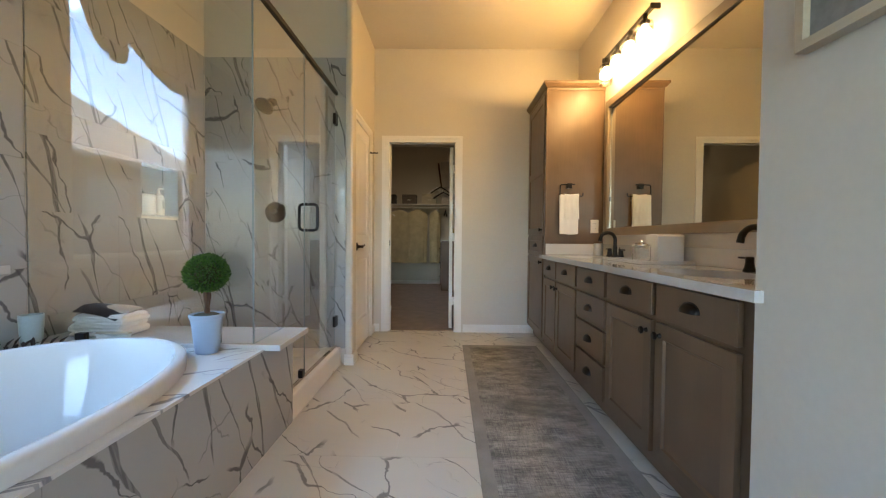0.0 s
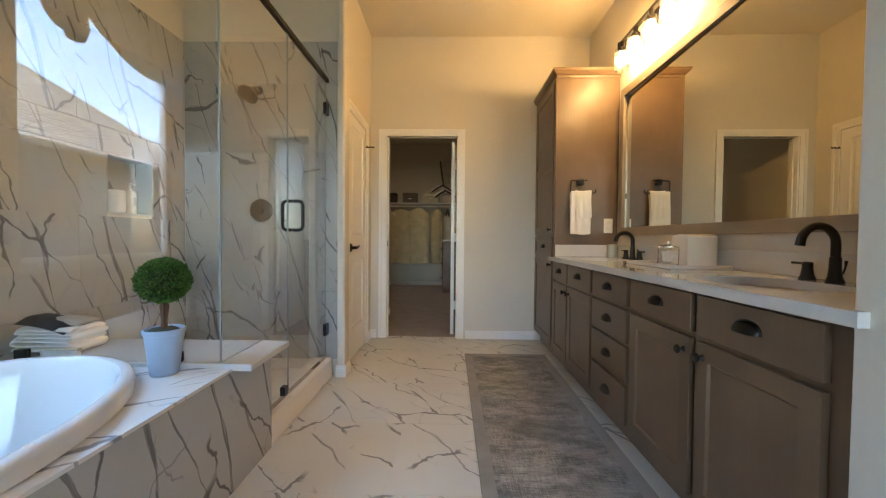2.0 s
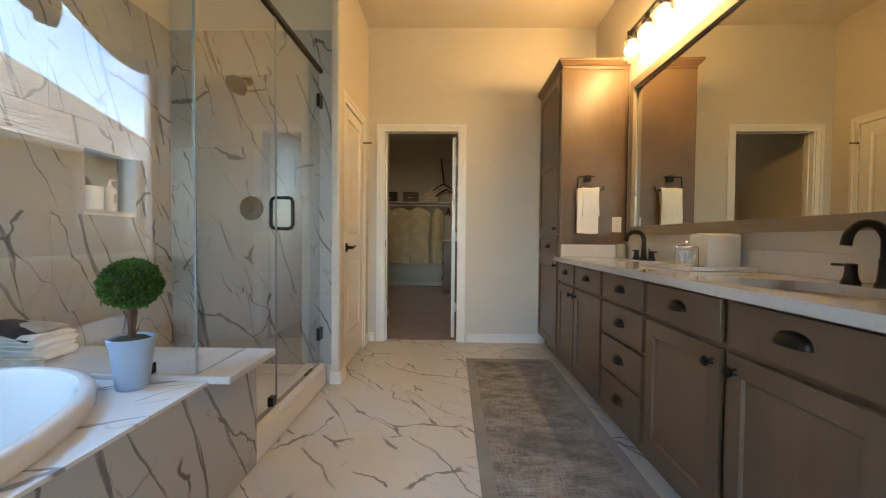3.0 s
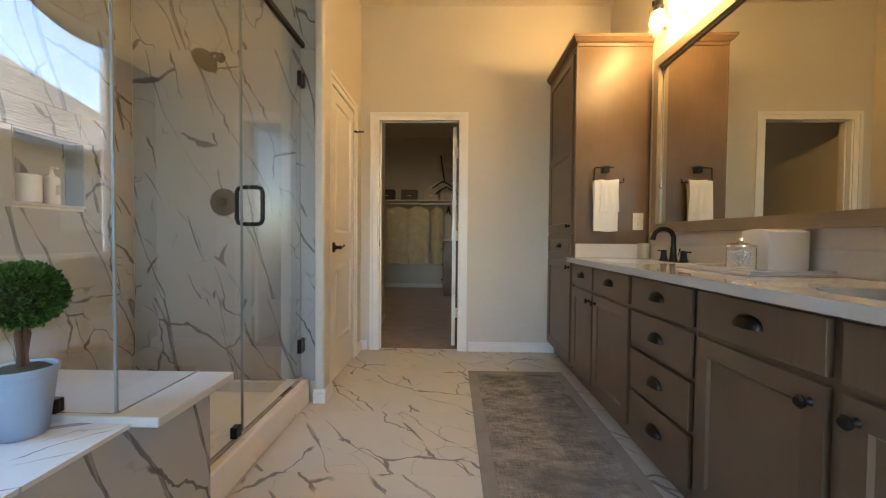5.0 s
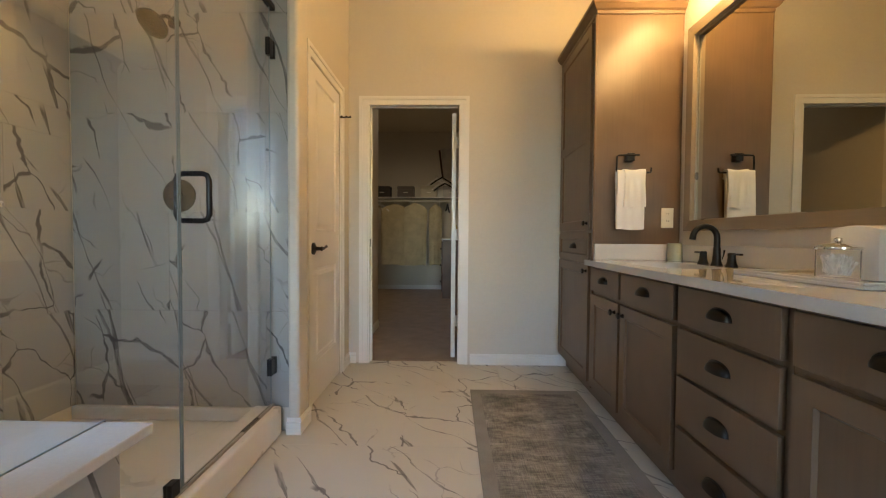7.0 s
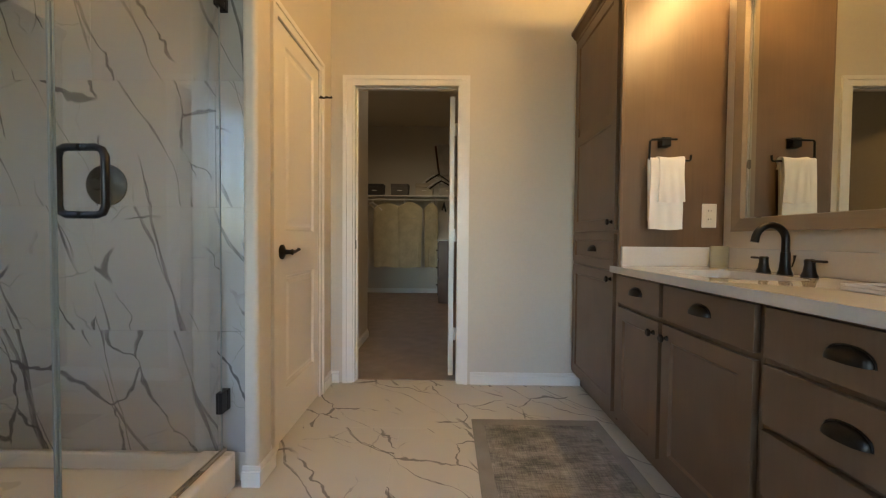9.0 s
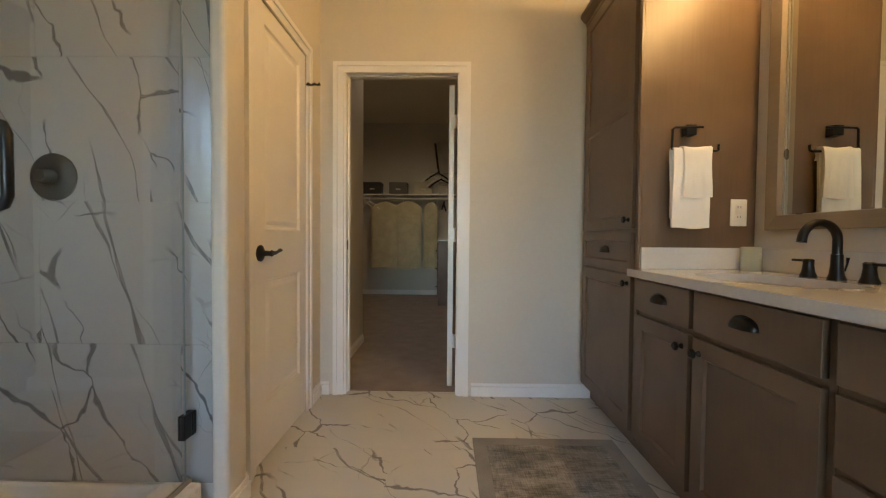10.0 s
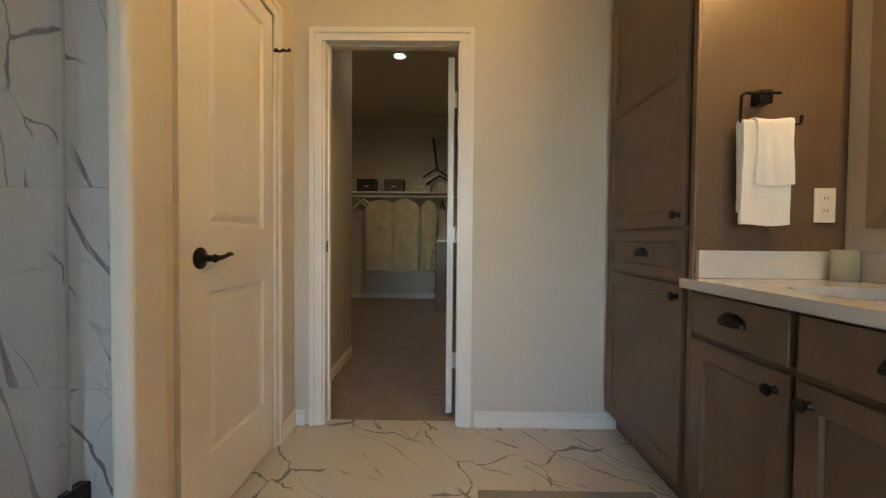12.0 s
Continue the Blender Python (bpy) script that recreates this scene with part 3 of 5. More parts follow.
# ---- shower ----
pan = thing("shower_pan", (-0.3, 4.47, 0), "cream acrylic shower base with a raised kerb", "shower base", kind="structure")
part("floor_pan", box(LEFT + 0.001, 0.12, 3.956, SHOWER - 0.001, 0.0, 0.055, 0.003), M_PAN, pan)
part("kerb", box(0.121, 0.262, 3.956, SHOWER - 0.0225, 0.0, 0.145, 0.010, seg=3), M_PAN, pan)
part("ledge", box(LEFT + 0.001, 0.120, SHOWER - 0.022, SHOWER - 0.001, 0.056, 0.124, 0.008, seg=3), M_PAN, pan)
part("drain", lathe([(0.055, 0), (0.055, 0.003), (0.045, 0.004)], (-0.35, 4.45, 0.0552)), M_BRONZE, pan, smooth=True)


def pane(name, x0, x1, y0, y1, z0, z1, parent, label=""):
    return part(name, box(x0, x1, y0, y1, z0, z1), M_GLASS, parent, label, shadow=False)


TOP = 2.13
screen = thing("shower_screen", (GLASS_X, 4.2, 0.145), "frameless clear glass shower screen with hinged door", "shower screen")
pane("fixed_pane", LEFT + 0.002, GLASS_X - 0.003, PANE_Y - 0.0025, PANE_Y + 0.0025, CAP + 0.001, TOP, screen)
part("side_pane", slab([(PANE_Y + 0.003, CAP + 0.001), (3.977, CAP + 0.001), (3.977, 0.158), (4.262, 0.158), (4.262, TOP), (PANE_Y + 0.003, TOP)], [], GLASS_X - 0.0025, GLASS_X + 0.0025, on_x),
     M_GLASS, screen, "notched fixed glass pane", shadow=False)
door_pane = pane("glass_door", GLASS_X - 0.003, GLASS_X + 0.003, 4.273, 4.925, 0.158, TOP - 0.002, screen, "hinged clear glass door")
part("header_bar", box(GLASS_X - 0.014, GLASS_X + 0.014, PANE_Y - 0.04, SHOWER - 0.003, TOP + 0.001, TOP + 0.031, 0.003), M_BRONZE, screen, "dark bronze header bar")
part("threshold", box(GLASS_X - 0.012, GLASS_X + 0.012, 3.980, 4.945, 0.1455, 0.157, 0.002), M_BEAD, screen, "grey metal threshold strip")
part("channel", box(GLASS_X - 0.003, GLASS_X + 0.003, PANE_Y + 0.006, 3.974, CAP + 0.0003, CAP + 0.004), M_EDGE, screen, "thin glass seal")
for name, y0, y1, z0, z1 in (("edge_strip", PANE_Y - 0.0027, PANE_Y + 0.0032, CAP + 0.001, TOP), ("edge_strip", 4.2600, 4.2650, 0.158, TOP), ("edge_strip", 4.2700, 4.2750, 0.158, TOP), ("edge_strip", 4.9220, 4.9285, 0.158, TOP)):
    part(name, box(GLASS_X - 0.0034, GLASS_X + 0.0034, y0, y1, z0, z1), M_EDGE, screen, "pale polished glass edge")
part("clip", box(0.02, 0.06, PANE_Y - 0.016, PANE_Y + 0.016, CAP + 0.001, CAP + 0.04, 0.003), M_BLACK, screen, "dark glass clip")
part("clip", box(GLASS_X - 0.016, GLASS_X + 0.016, 4.195, 4.238, 0.1575, 0.205, 0.003), M_BLACK, screen, "dark glass clip")
for z in (0.35, 1.935):
    bm = box(GLASS_X - 0.014, GLASS_X + 0.014, 4.905, 4.945, z - 0.042, z + 0.042, 0.003)
    box(GLASS_X - 0.015, GLASS_X + 0.015, 4.945, SHOWER - 0.002, z - 0.042, z + 0.042, 0.003, bm)
    part("hinge", bm, M_BLACK, screen, "dark bronze glass hinge")
for s in (1, -1):
    pts = [(GLASS_X + s * 0.006, 4.338, 1.222), (GLASS_X + s * 0.038, 4.338, 1.222), (GLASS_X + s * 0.053, 4.338, 1.216), (GLASS_X + s * 0.060, 4.338, 1.20),
           (GLASS_X + s * 0.060, 4.338, 1.08), (GLASS_X + s * 0.053, 4.338, 1.064), (GLASS_X + s * 0.038, 4.338, 1.058), (GLASS_X + s * 0.006, 4.338, 1.058)]
    part("pull_handle", tube(pts, 0.0095, 12), M_BLACK, door_pane, "dark D-shaped pull handle", smooth=True)

head = thing("wall_shower_fixture", (-0.285, SHOWER, 2.05), "dark bronze shower head on a short arm", "shower head")
part("arm", tube([(-0.285, SHOWER - 0.001, 2.075), (-0.285, 4.92, 2.082), (-0.285, 4.89, 2.068), (-0.285, 4.868, 2.045)], 0.010), M_BRONZE, head, smooth=True)
part("flange", lathe([(0.030, -0.001), (0.030, -0.008), (0.014, -0.012)], (-0.285, SHOWER, 2.075), "y"), M_BRONZE, head, smooth=True)
bm = lathe([(0.014, 0.03), (0.018, 0.012), (0.05, -0.004), (0.068, -0.018), (0.070, -0.030), (0.062, -0.036)], (0, 0, 0))
bmesh.ops.transform(bm, verts=bm.verts, matrix=pose(-0.292, 4.85, 2.022, -38, 14, 0))
part("spray_face", bm, M_BRONZE, head, smooth=True)
valve = thing("shower_valve", (-0.27, SHOWER, 1.21), "round dark bronze shower valve plate with lever", "shower valve")
part("plate", lathe([(0.083, -0.001), (0.083, -0.006), (0.074, -0.012), (0.03, -0.014)], (-0.27, SHOWER, 1.21), "y", 40), M_BRONZE, valve, smooth=True)
part("lever", lathe([(0.026, -0.012), (0.024, -0.05), (0.020, -0.056)], (-0.27, SHOWER, 1.21), "y"), M_BRONZE, valve, smooth=True)

niche = thing("shower_niche", (LEFT - 0.05, 4.485, 1.14), "recessed tiled niche in the shower wall", "niche", kind="structure")
part("back_tile", box(LEFT - 0.105, LEFT - 0.095, NI[0] + 0.001, NI[1] - 0.001, NI[2] + 0.001, NI[3] - 0.001), M_MARBLE_DIM, niche)
part("shelf_stone", box(LEFT - 0.094, LEFT + 0.010, NI[0] + 0.001, NI[1] - 0.001, NI[2] + 0.001, NI[2] + 0.013, 0.002), M_QUARTZ, niche)
for a, b in ((NI[0] + 0.001, NI[0] + 0.009), (NI[1] - 0.009, NI[1] - 0.001)):
    part("side_tile", box(LEFT - 0.094, LEFT + 0.010, a, b, NI[2] + 0.014, NI[3] - 0.010), M_MARBLE_DIM, niche)
part("head_tile", box(LEFT - 0.094, LEFT + 0.010, NI[0] + 0.001, NI[1] - 0.001, NI[3] - 0.0095, NI[3] - 0.001), M_MARBLE_DIM, niche)
roll = thing("bath_cloth_roll", (LEFT - 0.04, 4.41, NI[2] + 0.013), "rolled white bath cloth in the niche", "towel")
part("roll", lathe([(0.001, 0.001), (0.048, 0.003), (0.054, 0.012), (0.054, 0.125), (0.047, 0.133), (0.001, 0.130)], (LEFT - 0.036, 4.41, NI[2] + 0.013), seg=30), M_TOWEL, roll, smooth=True)
bottle = thing("pump_bottle", (LEFT - 0.04, 4.53, NI[2] + 0.013), "white pump bottle with a grey label bar", "bottle")
bz = NI[2] + 0.013
body_ = part("bottle_body", lathe([(0.030, 0.001), (0.033, 0.004), (0.033, 0.125), (0.026, 0.140), (0.013, 0.146), (0.013, 0.155)], (LEFT - 0.04, 4.53, bz), seg=28), M_CERAM, bottle, smooth=True)
part("pump", tube([(LEFT - 0.04, 4.53, bz + 0.155), (LEFT - 0.04, 4.53, bz + 0.178), (LEFT - 0.036, 4.53, bz + 0.183), (LEFT - 0.008, 4.53, bz + 0.180)], [0.009, 0.007, 0.008, 0.005]), M_CERAM, bottle, smooth=True)
part("label_bar", box(LEFT - 0.0068, LEFT - 0.0058, 4.517, 4.543, bz + 0.05, bz + 0.10), M_LINEN, bottle)

# ---- vanity ----
FACE, BODY, KICK = 1.955, 1.976, 2.035


def shaker(y0, y1, z0, z1, parent, name="door", w=0.058, rail=None):
    """A front with rails, stiles and sunk flat panels with sloped edges: one panel, or two with a rail between."""
    spans = [(z0 + w, z1 - w)] if rail is None else [(z0 + w, rail - w / 2), (rail + w / 2, z1 - w)]
    ob = part(name, slab(rect(y0, y1, z0, z1), [rect(y0 + w, y1 - w, a, b) for a, b in spans], FACE, BODY - 0.0015, on_x), M_CAB, parent)
    for a, b in spans:
        part("centre_panel", box(FACE + 0.009, FACE + 0.017, y0 + w - 0.004, y1 - w + 0.004, a - 0.004, b + 0.004), M_CAB, ob)
        bm = bmesh.new()
        outer = [bm.verts.new(on_x(u, v, FACE + 0.001)) for u, v in rect(y0 + w, y1 - w, a, b)]
        inner = [bm.verts.new(on_x(u, v, FACE + 0.0088)) for u, v in rect(y0 + w + 0.007, y1 - w - 0.007, a + 0.007, b - 0.007)]
        for k in range(4):
            bm.faces.new((outer[k], outer[(k + 1) % 4], inner[(k + 1) % 4], inner[k]))
        part("bead", bm, M_CAB, ob)
    return ob


def drawer(y0, y1, z0, z1, parent):
    return part("drawer_front", box(FACE, BODY - 0.0015, y0, y1, z0, z1, 0.0018), M_CAB, parent)


def cup_pull(y, z, parent, x=None):
    """A half-round bin pull: a quarter dome over a flat back."""
    x = FACE if x is None else x
    bm = bmesh.new()
    w, h, d, nu, nv = 0.050, 0.034, 0.026, 18, 7
    grid = []
    for j in range(nv + 1):
        b = math.pi / 2 * j / nv
        row = []
        for i in range(nu + 1):
            a = math.pi * i / nu
            s = math.sin(a) ** 0.75
            row.append(bm.verts.new((x - 0.001 - d * s * math.sin(b), y - w * math.cos(a), z - 0.015 + h * s * math.cos(b))))
        grid.append(row)
    for j in range(nv):
        for i in range(nu):
            bm.faces.new((grid[j][i], grid[j][i + 1], grid[j + 1][i + 1], grid[j + 1][i]))
    bmesh.ops.remove_doubles(bm, verts=bm.verts, dist=0.0002)
    bmesh.ops.solidify(bm, geom=bm.faces[:], thickness=0.002)
    rim = [(x - 0.0015, y - w * 1.04 * math.cos(math.pi * i / 16), z - 0.015 + h * 1.06 * math.sin(math.pi * i / 16) ** 0.75) for i in range(17)]
    tube(rim, 0.0022, 6, bm)
    return part("cup_pull", bm, M_BRONZE, parent, "dark bronze cup pull", smooth=True)


def knob(y, z, parent):
    return part("knob", lathe([(0.011, 0.0), (0.009, -0.004), (0.006, -0.010), (0.008, -0.016), (0.016, -0.021), (0.0165, -0.026), (0.011, -0.031)], (FACE, y, z), "x", 20),
                M_BRONZE, parent, "dark bronze round knob", smooth=True)


def cabinet(name, y0, y1, label, bottom=0.10, top=0.847):
    root = thing(name, (2.2, (y0 + y1) / 2, 0), label, "cabinet", "vanity cabinets")
    part("body", box(BODY, 2.478, y0 + 0.0005, y1 - 0.0005, bottom, top), M_CAB, root)
    part("toe_kick", box(KICK, KICK + 0.015, y0 + 0.0005, y1 - 0.0005, 0.0, bottom - 0.0005), M_CAB, root)
    return root


ZD, ZT = (0.125, 0.678), (0.699, 0.834)
near_base = cabinet("sink_cabinet", 2.935, 3.968, "taupe-stained sink cabinet with two shaker doors below two drawer fronts")
far_base = cabinet("sink_cabinet", 4.458, 5.359, "taupe-stained sink cabinet with two shaker doors below two drawer fronts")
for base, spans in ((near_base, ((2.995, 3.450), (3.487, 3.950))), (far_base, ((4.476, 4.938), (4.965, 5.345)))):
    for k, (a, b) in enumerate(spans):
        d = drawer(a, b, *ZT, base)
        cup_pull((a + b) / 2, 0.774, d)
        e = shaker(a, b, *ZD, base)
        knob(b - 0.035 if k == 0 else a + 0.035, 0.63, e)
stack = cabinet("drawer_cabinet", 3.969, 4.457, "taupe-stained stack of four drawers with cup pulls")
for z0, z1 in ((0.699, 0.834), (0.520, 0.680), (0.328, 0.503), (0.125, 0.311)):
    d = drawer(3.987, 4.442, z0, z1, stack)
    cup_pull(4.215, (z0 + z1) / 2 + 0.004, d)

tall = thing("linen_cabinet", (2.2, 5.72, 0), "tall taupe-stained linen cabinet with crown moulding", "cabinet")
part("body", box(BODY, 2.478, 5.3605, 6.098, 0.10, 2.335), M_CAB, tall)
part("toe_kick", box(KICK, KICK + 0.015, 5.3605, 6.098, 0.0, 0.0995), M_CAB, tall)
part("face_edge", box(BODY - 0.012, BODY - 0.0005, 5.3605, 5.385, 0.10, 2.335, 0.001), M_CAB, tall)
d = shaker(5.405, 6.045, 0.125, 0.845, tall)
knob(5.435, 0.805, d)
d = shaker(5.405, 6.045, 0.865, 1.040, tall, "drawer_front", 0.036)
cup_pull(5.72, 0.955, d, FACE + 0.009)
d = shaker(5.405, 6.045, 1.060, 2.300, tall, rail=1.64)
knob(5.435, 1.10, d)
bm = bmesh.new()
prof = [(0.0, 2.325), (0.006, 2.327), (0.008, 2.345), (0.020, 2.352), (0.034, 2.372), (0.040, 2.376), (0.042, 2.395), (0.0, 2.397)]
paths = []
for o, z in prof:
    paths.append([bm.verts.new(p) for p in ((BODY - 0.002 - o, 6.098, z), (BODY - 0.002 - o, 5.358 - o, z), (2.478, 5.358 - o, z))])
for p, q in zip(paths, paths[1:]):
    for k in range(2):
        bm.faces.new((p[k], p[k + 1], q[k + 1], q[k]))
part("crown", bm, M_CAB, tall)
part("top", box(BODY - 0.001, 2.478, 5.359, 6.098, 2.336, 2.350), M_CAB, tall)

SINKS = (3.435, 4.90)
TOPZ = 0.880
counter = thing("countertop", (2.2, 4.1, 0.842), "white quartz vanity countertop with low splash", "countertop")
part("top", slab(rect(1.918, 2.478, 2.888, 5.359), [oval(2.185, y, 0.165, 0.225, 3.6, 40) for y in SINKS], 0.8475, TOPZ, on_z), M_QUARTZ, counter)
part("backsplash", box(2.460, 2.478, 2.925, 5.340, TOPZ + 0.0005, 0.975, 0.0015), M_QUARTZ, counter)
part("side_splash", box(1.972, 2.478, 5.341, 5.3595, TOPZ + 0.0005, 0.975, 0.0015), M_QUARTZ, counter)
for y in SINKS:
    sink = thing("sink", (2.185, y, 0.737), "white undermount rectangular sink", "sink", "vanity sinks")
    bm = bmesh.new()
    rings = [[bm.verts.new((u, v, z)) for u, v in oval(2.185, y, 0.165 + d, 0.225 + d, p, 48)] for d, z, p in
             ((0.02, 0.847, 3.6), (0.004, 0.847, 3.6), (0.0, 0.83, 3.6), (-0.018, 0.80, 3.5), (-0.050, 0.765, 3.2), (-0.095, 0.742, 2.6), (-0.14, 0.737, 2.2))]
    for p, q in zip(rings, rings[1:]):
        for k in range(48):
            bm.faces.new((p[k], p[(k + 1) % 48], q[(k + 1) % 48], q[k]))
    bm.faces.new(rings[-1])
    part("basin", bm, M_CERAM, sink, smooth=True)
    part("drain", lathe([(0.022, 0), (0.022, 0.003), (0.014, 0.004)], (2.19, y, 0.7375)), M_BRONZE, sink, smooth=True)


def faucet(y):
    root = thing("faucet", (2.395, y, TOPZ), "matte dark widespread faucet with gooseneck spout and two levers", "faucet", "vanity faucets")
    x, z = 2.395, TOPZ
    bm = lathe([(0.025, 0.0005), (0.025, 0.006), (0.0195, 0.020), (0.0165, 0.05), (0.0160, 0.085), (0.0138, 0.087)], (x, y, z))
    pts = [(x, y, z + 0.07), (x, y, z + 0.122)] + [tuple(p) for p in arc((x - 0.058, y, z + 0.131), 0.058, 0, 165, 14, (1, 0, 0), (0, 0, 1))]
    pts.append((pts[-1][0] - 0.004, y, pts[-1][2] - 0.022))
    tube(pts, [0.0138, 0.0136] + [0.0134] * 15 + [0.0142], 14, bm)
    part("spout", bm, M_BLACK, root, smooth=True)
    part("lift_rod", tube([(x + 0.026, y, z + 0.03), (x + 0.034, y, z + 0.055), (x + 0.036, y, z + 0.075)], [0.0025, 0.003, 0.005]), M_BLACK, root, smooth=True)
    for s in (1, -1):
        hub = part("handle_hub", lathe([(0.025, 0.0005), (0.025, 0.006), (0.019, 0.020), (0.0155, 0.045), (0.0165, 0.062), (0.012, 0.066)], (x, y + s * 0.102, z)), M_BLACK, root, smooth=True)
        bm = box(x - 0.008, x + 0.008, y + s * 0.102 - 0.008 if s > 0 else y - 0.102 - 0.062, y + 0.102 + 0.062 if s > 0 else y - 0.102 + 0.008, z + 0.055, z + 0.064, 0.003)
        part("lever", bm, M_BLACK, hub)
    return root


for y in SINKS:
    faucet(y)

# mirror
mirror = thing("mirror", (RIGHT, 4.1, 1.05), "large wall mirror in a taupe wooden frame", "mirror")
my0, my1, mz0, mz1, mw = 2.955, 5.262, 1.052, 2.185, 0.057
lean = 0.028
part("glass", slab([(RIGHT - 0.002, my1 - 0.05), (RIGHT - 0.006, my1 - 0.05), (RIGHT - 0.006 - lean, my0 + 0.05), (RIGHT - 0.002 - lean, my0 + 0.05)], [], mz0 + 0.05, mz1 - 0.05, on_z), M_MIRROR, mirror, "silvered mirror glass")
for name, poly in (("frame_stile", [(my1, mz0), (my1, mz1), (my1 - mw, mz1 - mw), (my1 - mw, mz0 + mw)]), ("frame_stile", [(my0, mz0), (my0, mz1), (my0 + mw, mz1 - mw), (my0 + mw, mz0 + mw)]),
                   ("frame_rail", [(my0, mz1), (my1, mz1), (my1 - mw, mz1 - mw), (my0 + mw, mz1 - mw)]), ("frame_rail", [(my0, mz0), (my1, mz0), (my1 - mw, mz0 + mw), (my0 + mw, mz0 + mw)])):
    part(name, slab(poly, [], RIGHT - 0.038, RIGHT - 0.001, on_x), M_FRAME, mirror)
b = mw + 0.0005
part("bead", slab(rect(my0 + b, my1 - b, mz0 + b, mz1 - b), [rect(my0 + b + 0.004, my1 - b - 0.004, mz0 + b + 0.004, mz1 - b - 0.004)], RIGHT - 0.015, RIGHT - 0.0070, on_x), M_BEAD, mirror, "thin silvered inner bead")

# vanity light over the far sink
def vanity_light(c):
    light = thing("vanity_light", (RIGHT, c, 2.49), "four-lamp vanity light with dark bar and clear glass shades", "wall light")
    part("back_plate", box(RIGHT - 0.022, RIGHT - 0.001, c - 0.065, c + 0.065, 2.435, 2.545, 0.004), M_BLACK, light)
    part("bar", box(2.372, 2.400, c - 0.38, c + 0.38, 2.478, 2.502, 0.002), M_BLACK, light, "square dark bar")
    part("stem", box(2.400, RIGHT - 0.022, c - 0.013, c + 0.013, 2.478, 2.502, 0.002), M_BLACK, light)
    for e in (c - 0.393, c + 0.3805):
        part("finial", box(2.366, 2.43, e, e + 0.0125, 2.472, 2.508, 0.002), M_BLACK, light)
    for y in BULB_Y:
        part("socket", lathe([(0.016, 2.477), (0.016, 2.44), (0.030, 2.432), (0.030, 2.405), (0.026, 2.40)], (2.37, y, 0)), M_BLACK, light, smooth=True)
        bm = lathe([(0.046, 2.425), (0.050, 2.415), (0.050, 2.268)], (2.37, y, 0), cap=False, seg=32)
        bmesh.ops.solidify(bm, geom=bm.faces[:], thickness=0.003)
        part("shade", bm, M_SHADE, light, "clear glass cylinder shade", smooth=True, shadow=False)
        part("bulb", lathe([(0.012, 2.40), (0.014, 2.385), (0.030, 2.355), (0.032, 2.335), (0.024, 2.312), (0.008, 2.303)], (2.37, y, 0)), M_BULB, light, "glowing warm bulb", smooth=True, shadow=False)


vanity_light(LIGHT_Y)

# ---- things on the vanity and its side ----
ring = thing("towel_ring", (2.165, 5.36, 1.487), "dark square open towel ring on the cabinet side", "towel ring")
part("post", box(2.143, 2.188, 5.318, 5.3598, 1.462, 1.508, 0.004), M_BLACK, ring)
pts = [(2.215, 5.322, 1.497), (2.17, 5.320, 1.496), (2.094, 5.320, 1.494), (2.085, 5.320, 1.486), (2.083, 5.320, 1.41), (2.085, 5.320, 1.400), (2.094, 5.320, 1.396), (2.274, 5.320, 1.394), (2.282, 5.320, 1.398), (2.284, 5.320, 1.422)]
part("bar", tube(pts, 0.0055, 8), M_BLACK, ring, smooth=True)


def draped(x0, x1, y, top, front, back, thick=0.012, wave=0.004, seed=1.0):
    """A cloth hung over a rod: front and back fall joined by a rounded fold."""
    bm = bmesh.new()
    prof = []
    for k in range(9):
        prof.append((y - thick, front + (top - front) * k / 8))
    prof += [(y - thick * math.cos(radians(a)), top + thick * 0.9 * math.sin(radians(a))) for a in (30, 60, 90, 120, 150)]
    for k in range(9):
        prof.append((y + thick, top + (back - top) * k / 8))
    nu = 14
    grid = []
    for i in range(nu + 1):
        u = i / nu
        row = []
        for j, (yy, zz) in enumerate(prof):
            w = wave * math.sin(9 * u + seed + j * 0.14) * min(1, abs(top - zz) * 12)
            dx = 0.006 * math.sin(j * 0.5 + seed) * (u - 0.5)
            row.append(bm.verts.new((x0 + (x1 - x0) * u + dx, yy - abs(w) if yy < y else yy + 0.3 * w, zz + 0.003 * math.sin(6 * u + seed))))
        grid.append(row)
    for i in range(nu):
        for j in range(len(prof) - 1):
            bm.faces.new((grid[i][j], grid[i + 1][j], grid[i + 1][j + 1], grid[i][j + 1]))
    bmesh.ops.recalc_face_normals(bm, faces=bm.faces[:])
    bmesh.ops.solidify(bm, geom=bm.faces[:], thickness=0.012)
    for v in bm.verts:
        v.co += Vector((0.5, -1, 0.3)) * 0.0016 * noise.noise(v.co * 45)
    return bm


towel = thing("hand_towel", (2.19, 5.32, 1.11), "white folded hand towel hung on the dark ring", "towel")
part("towel_body", draped(2.082, 2.238, 5.320, 1.392, 1.060, 1.10, 0.014, 0.004), M_TOWEL, towel, smooth=True)
part("top_fold", draped(2.122, 2.243, 5.320, 1.392, 1.190, 1.355, 0.022, 0.005, 2.0), M_TOWEL, towel, smooth=True)

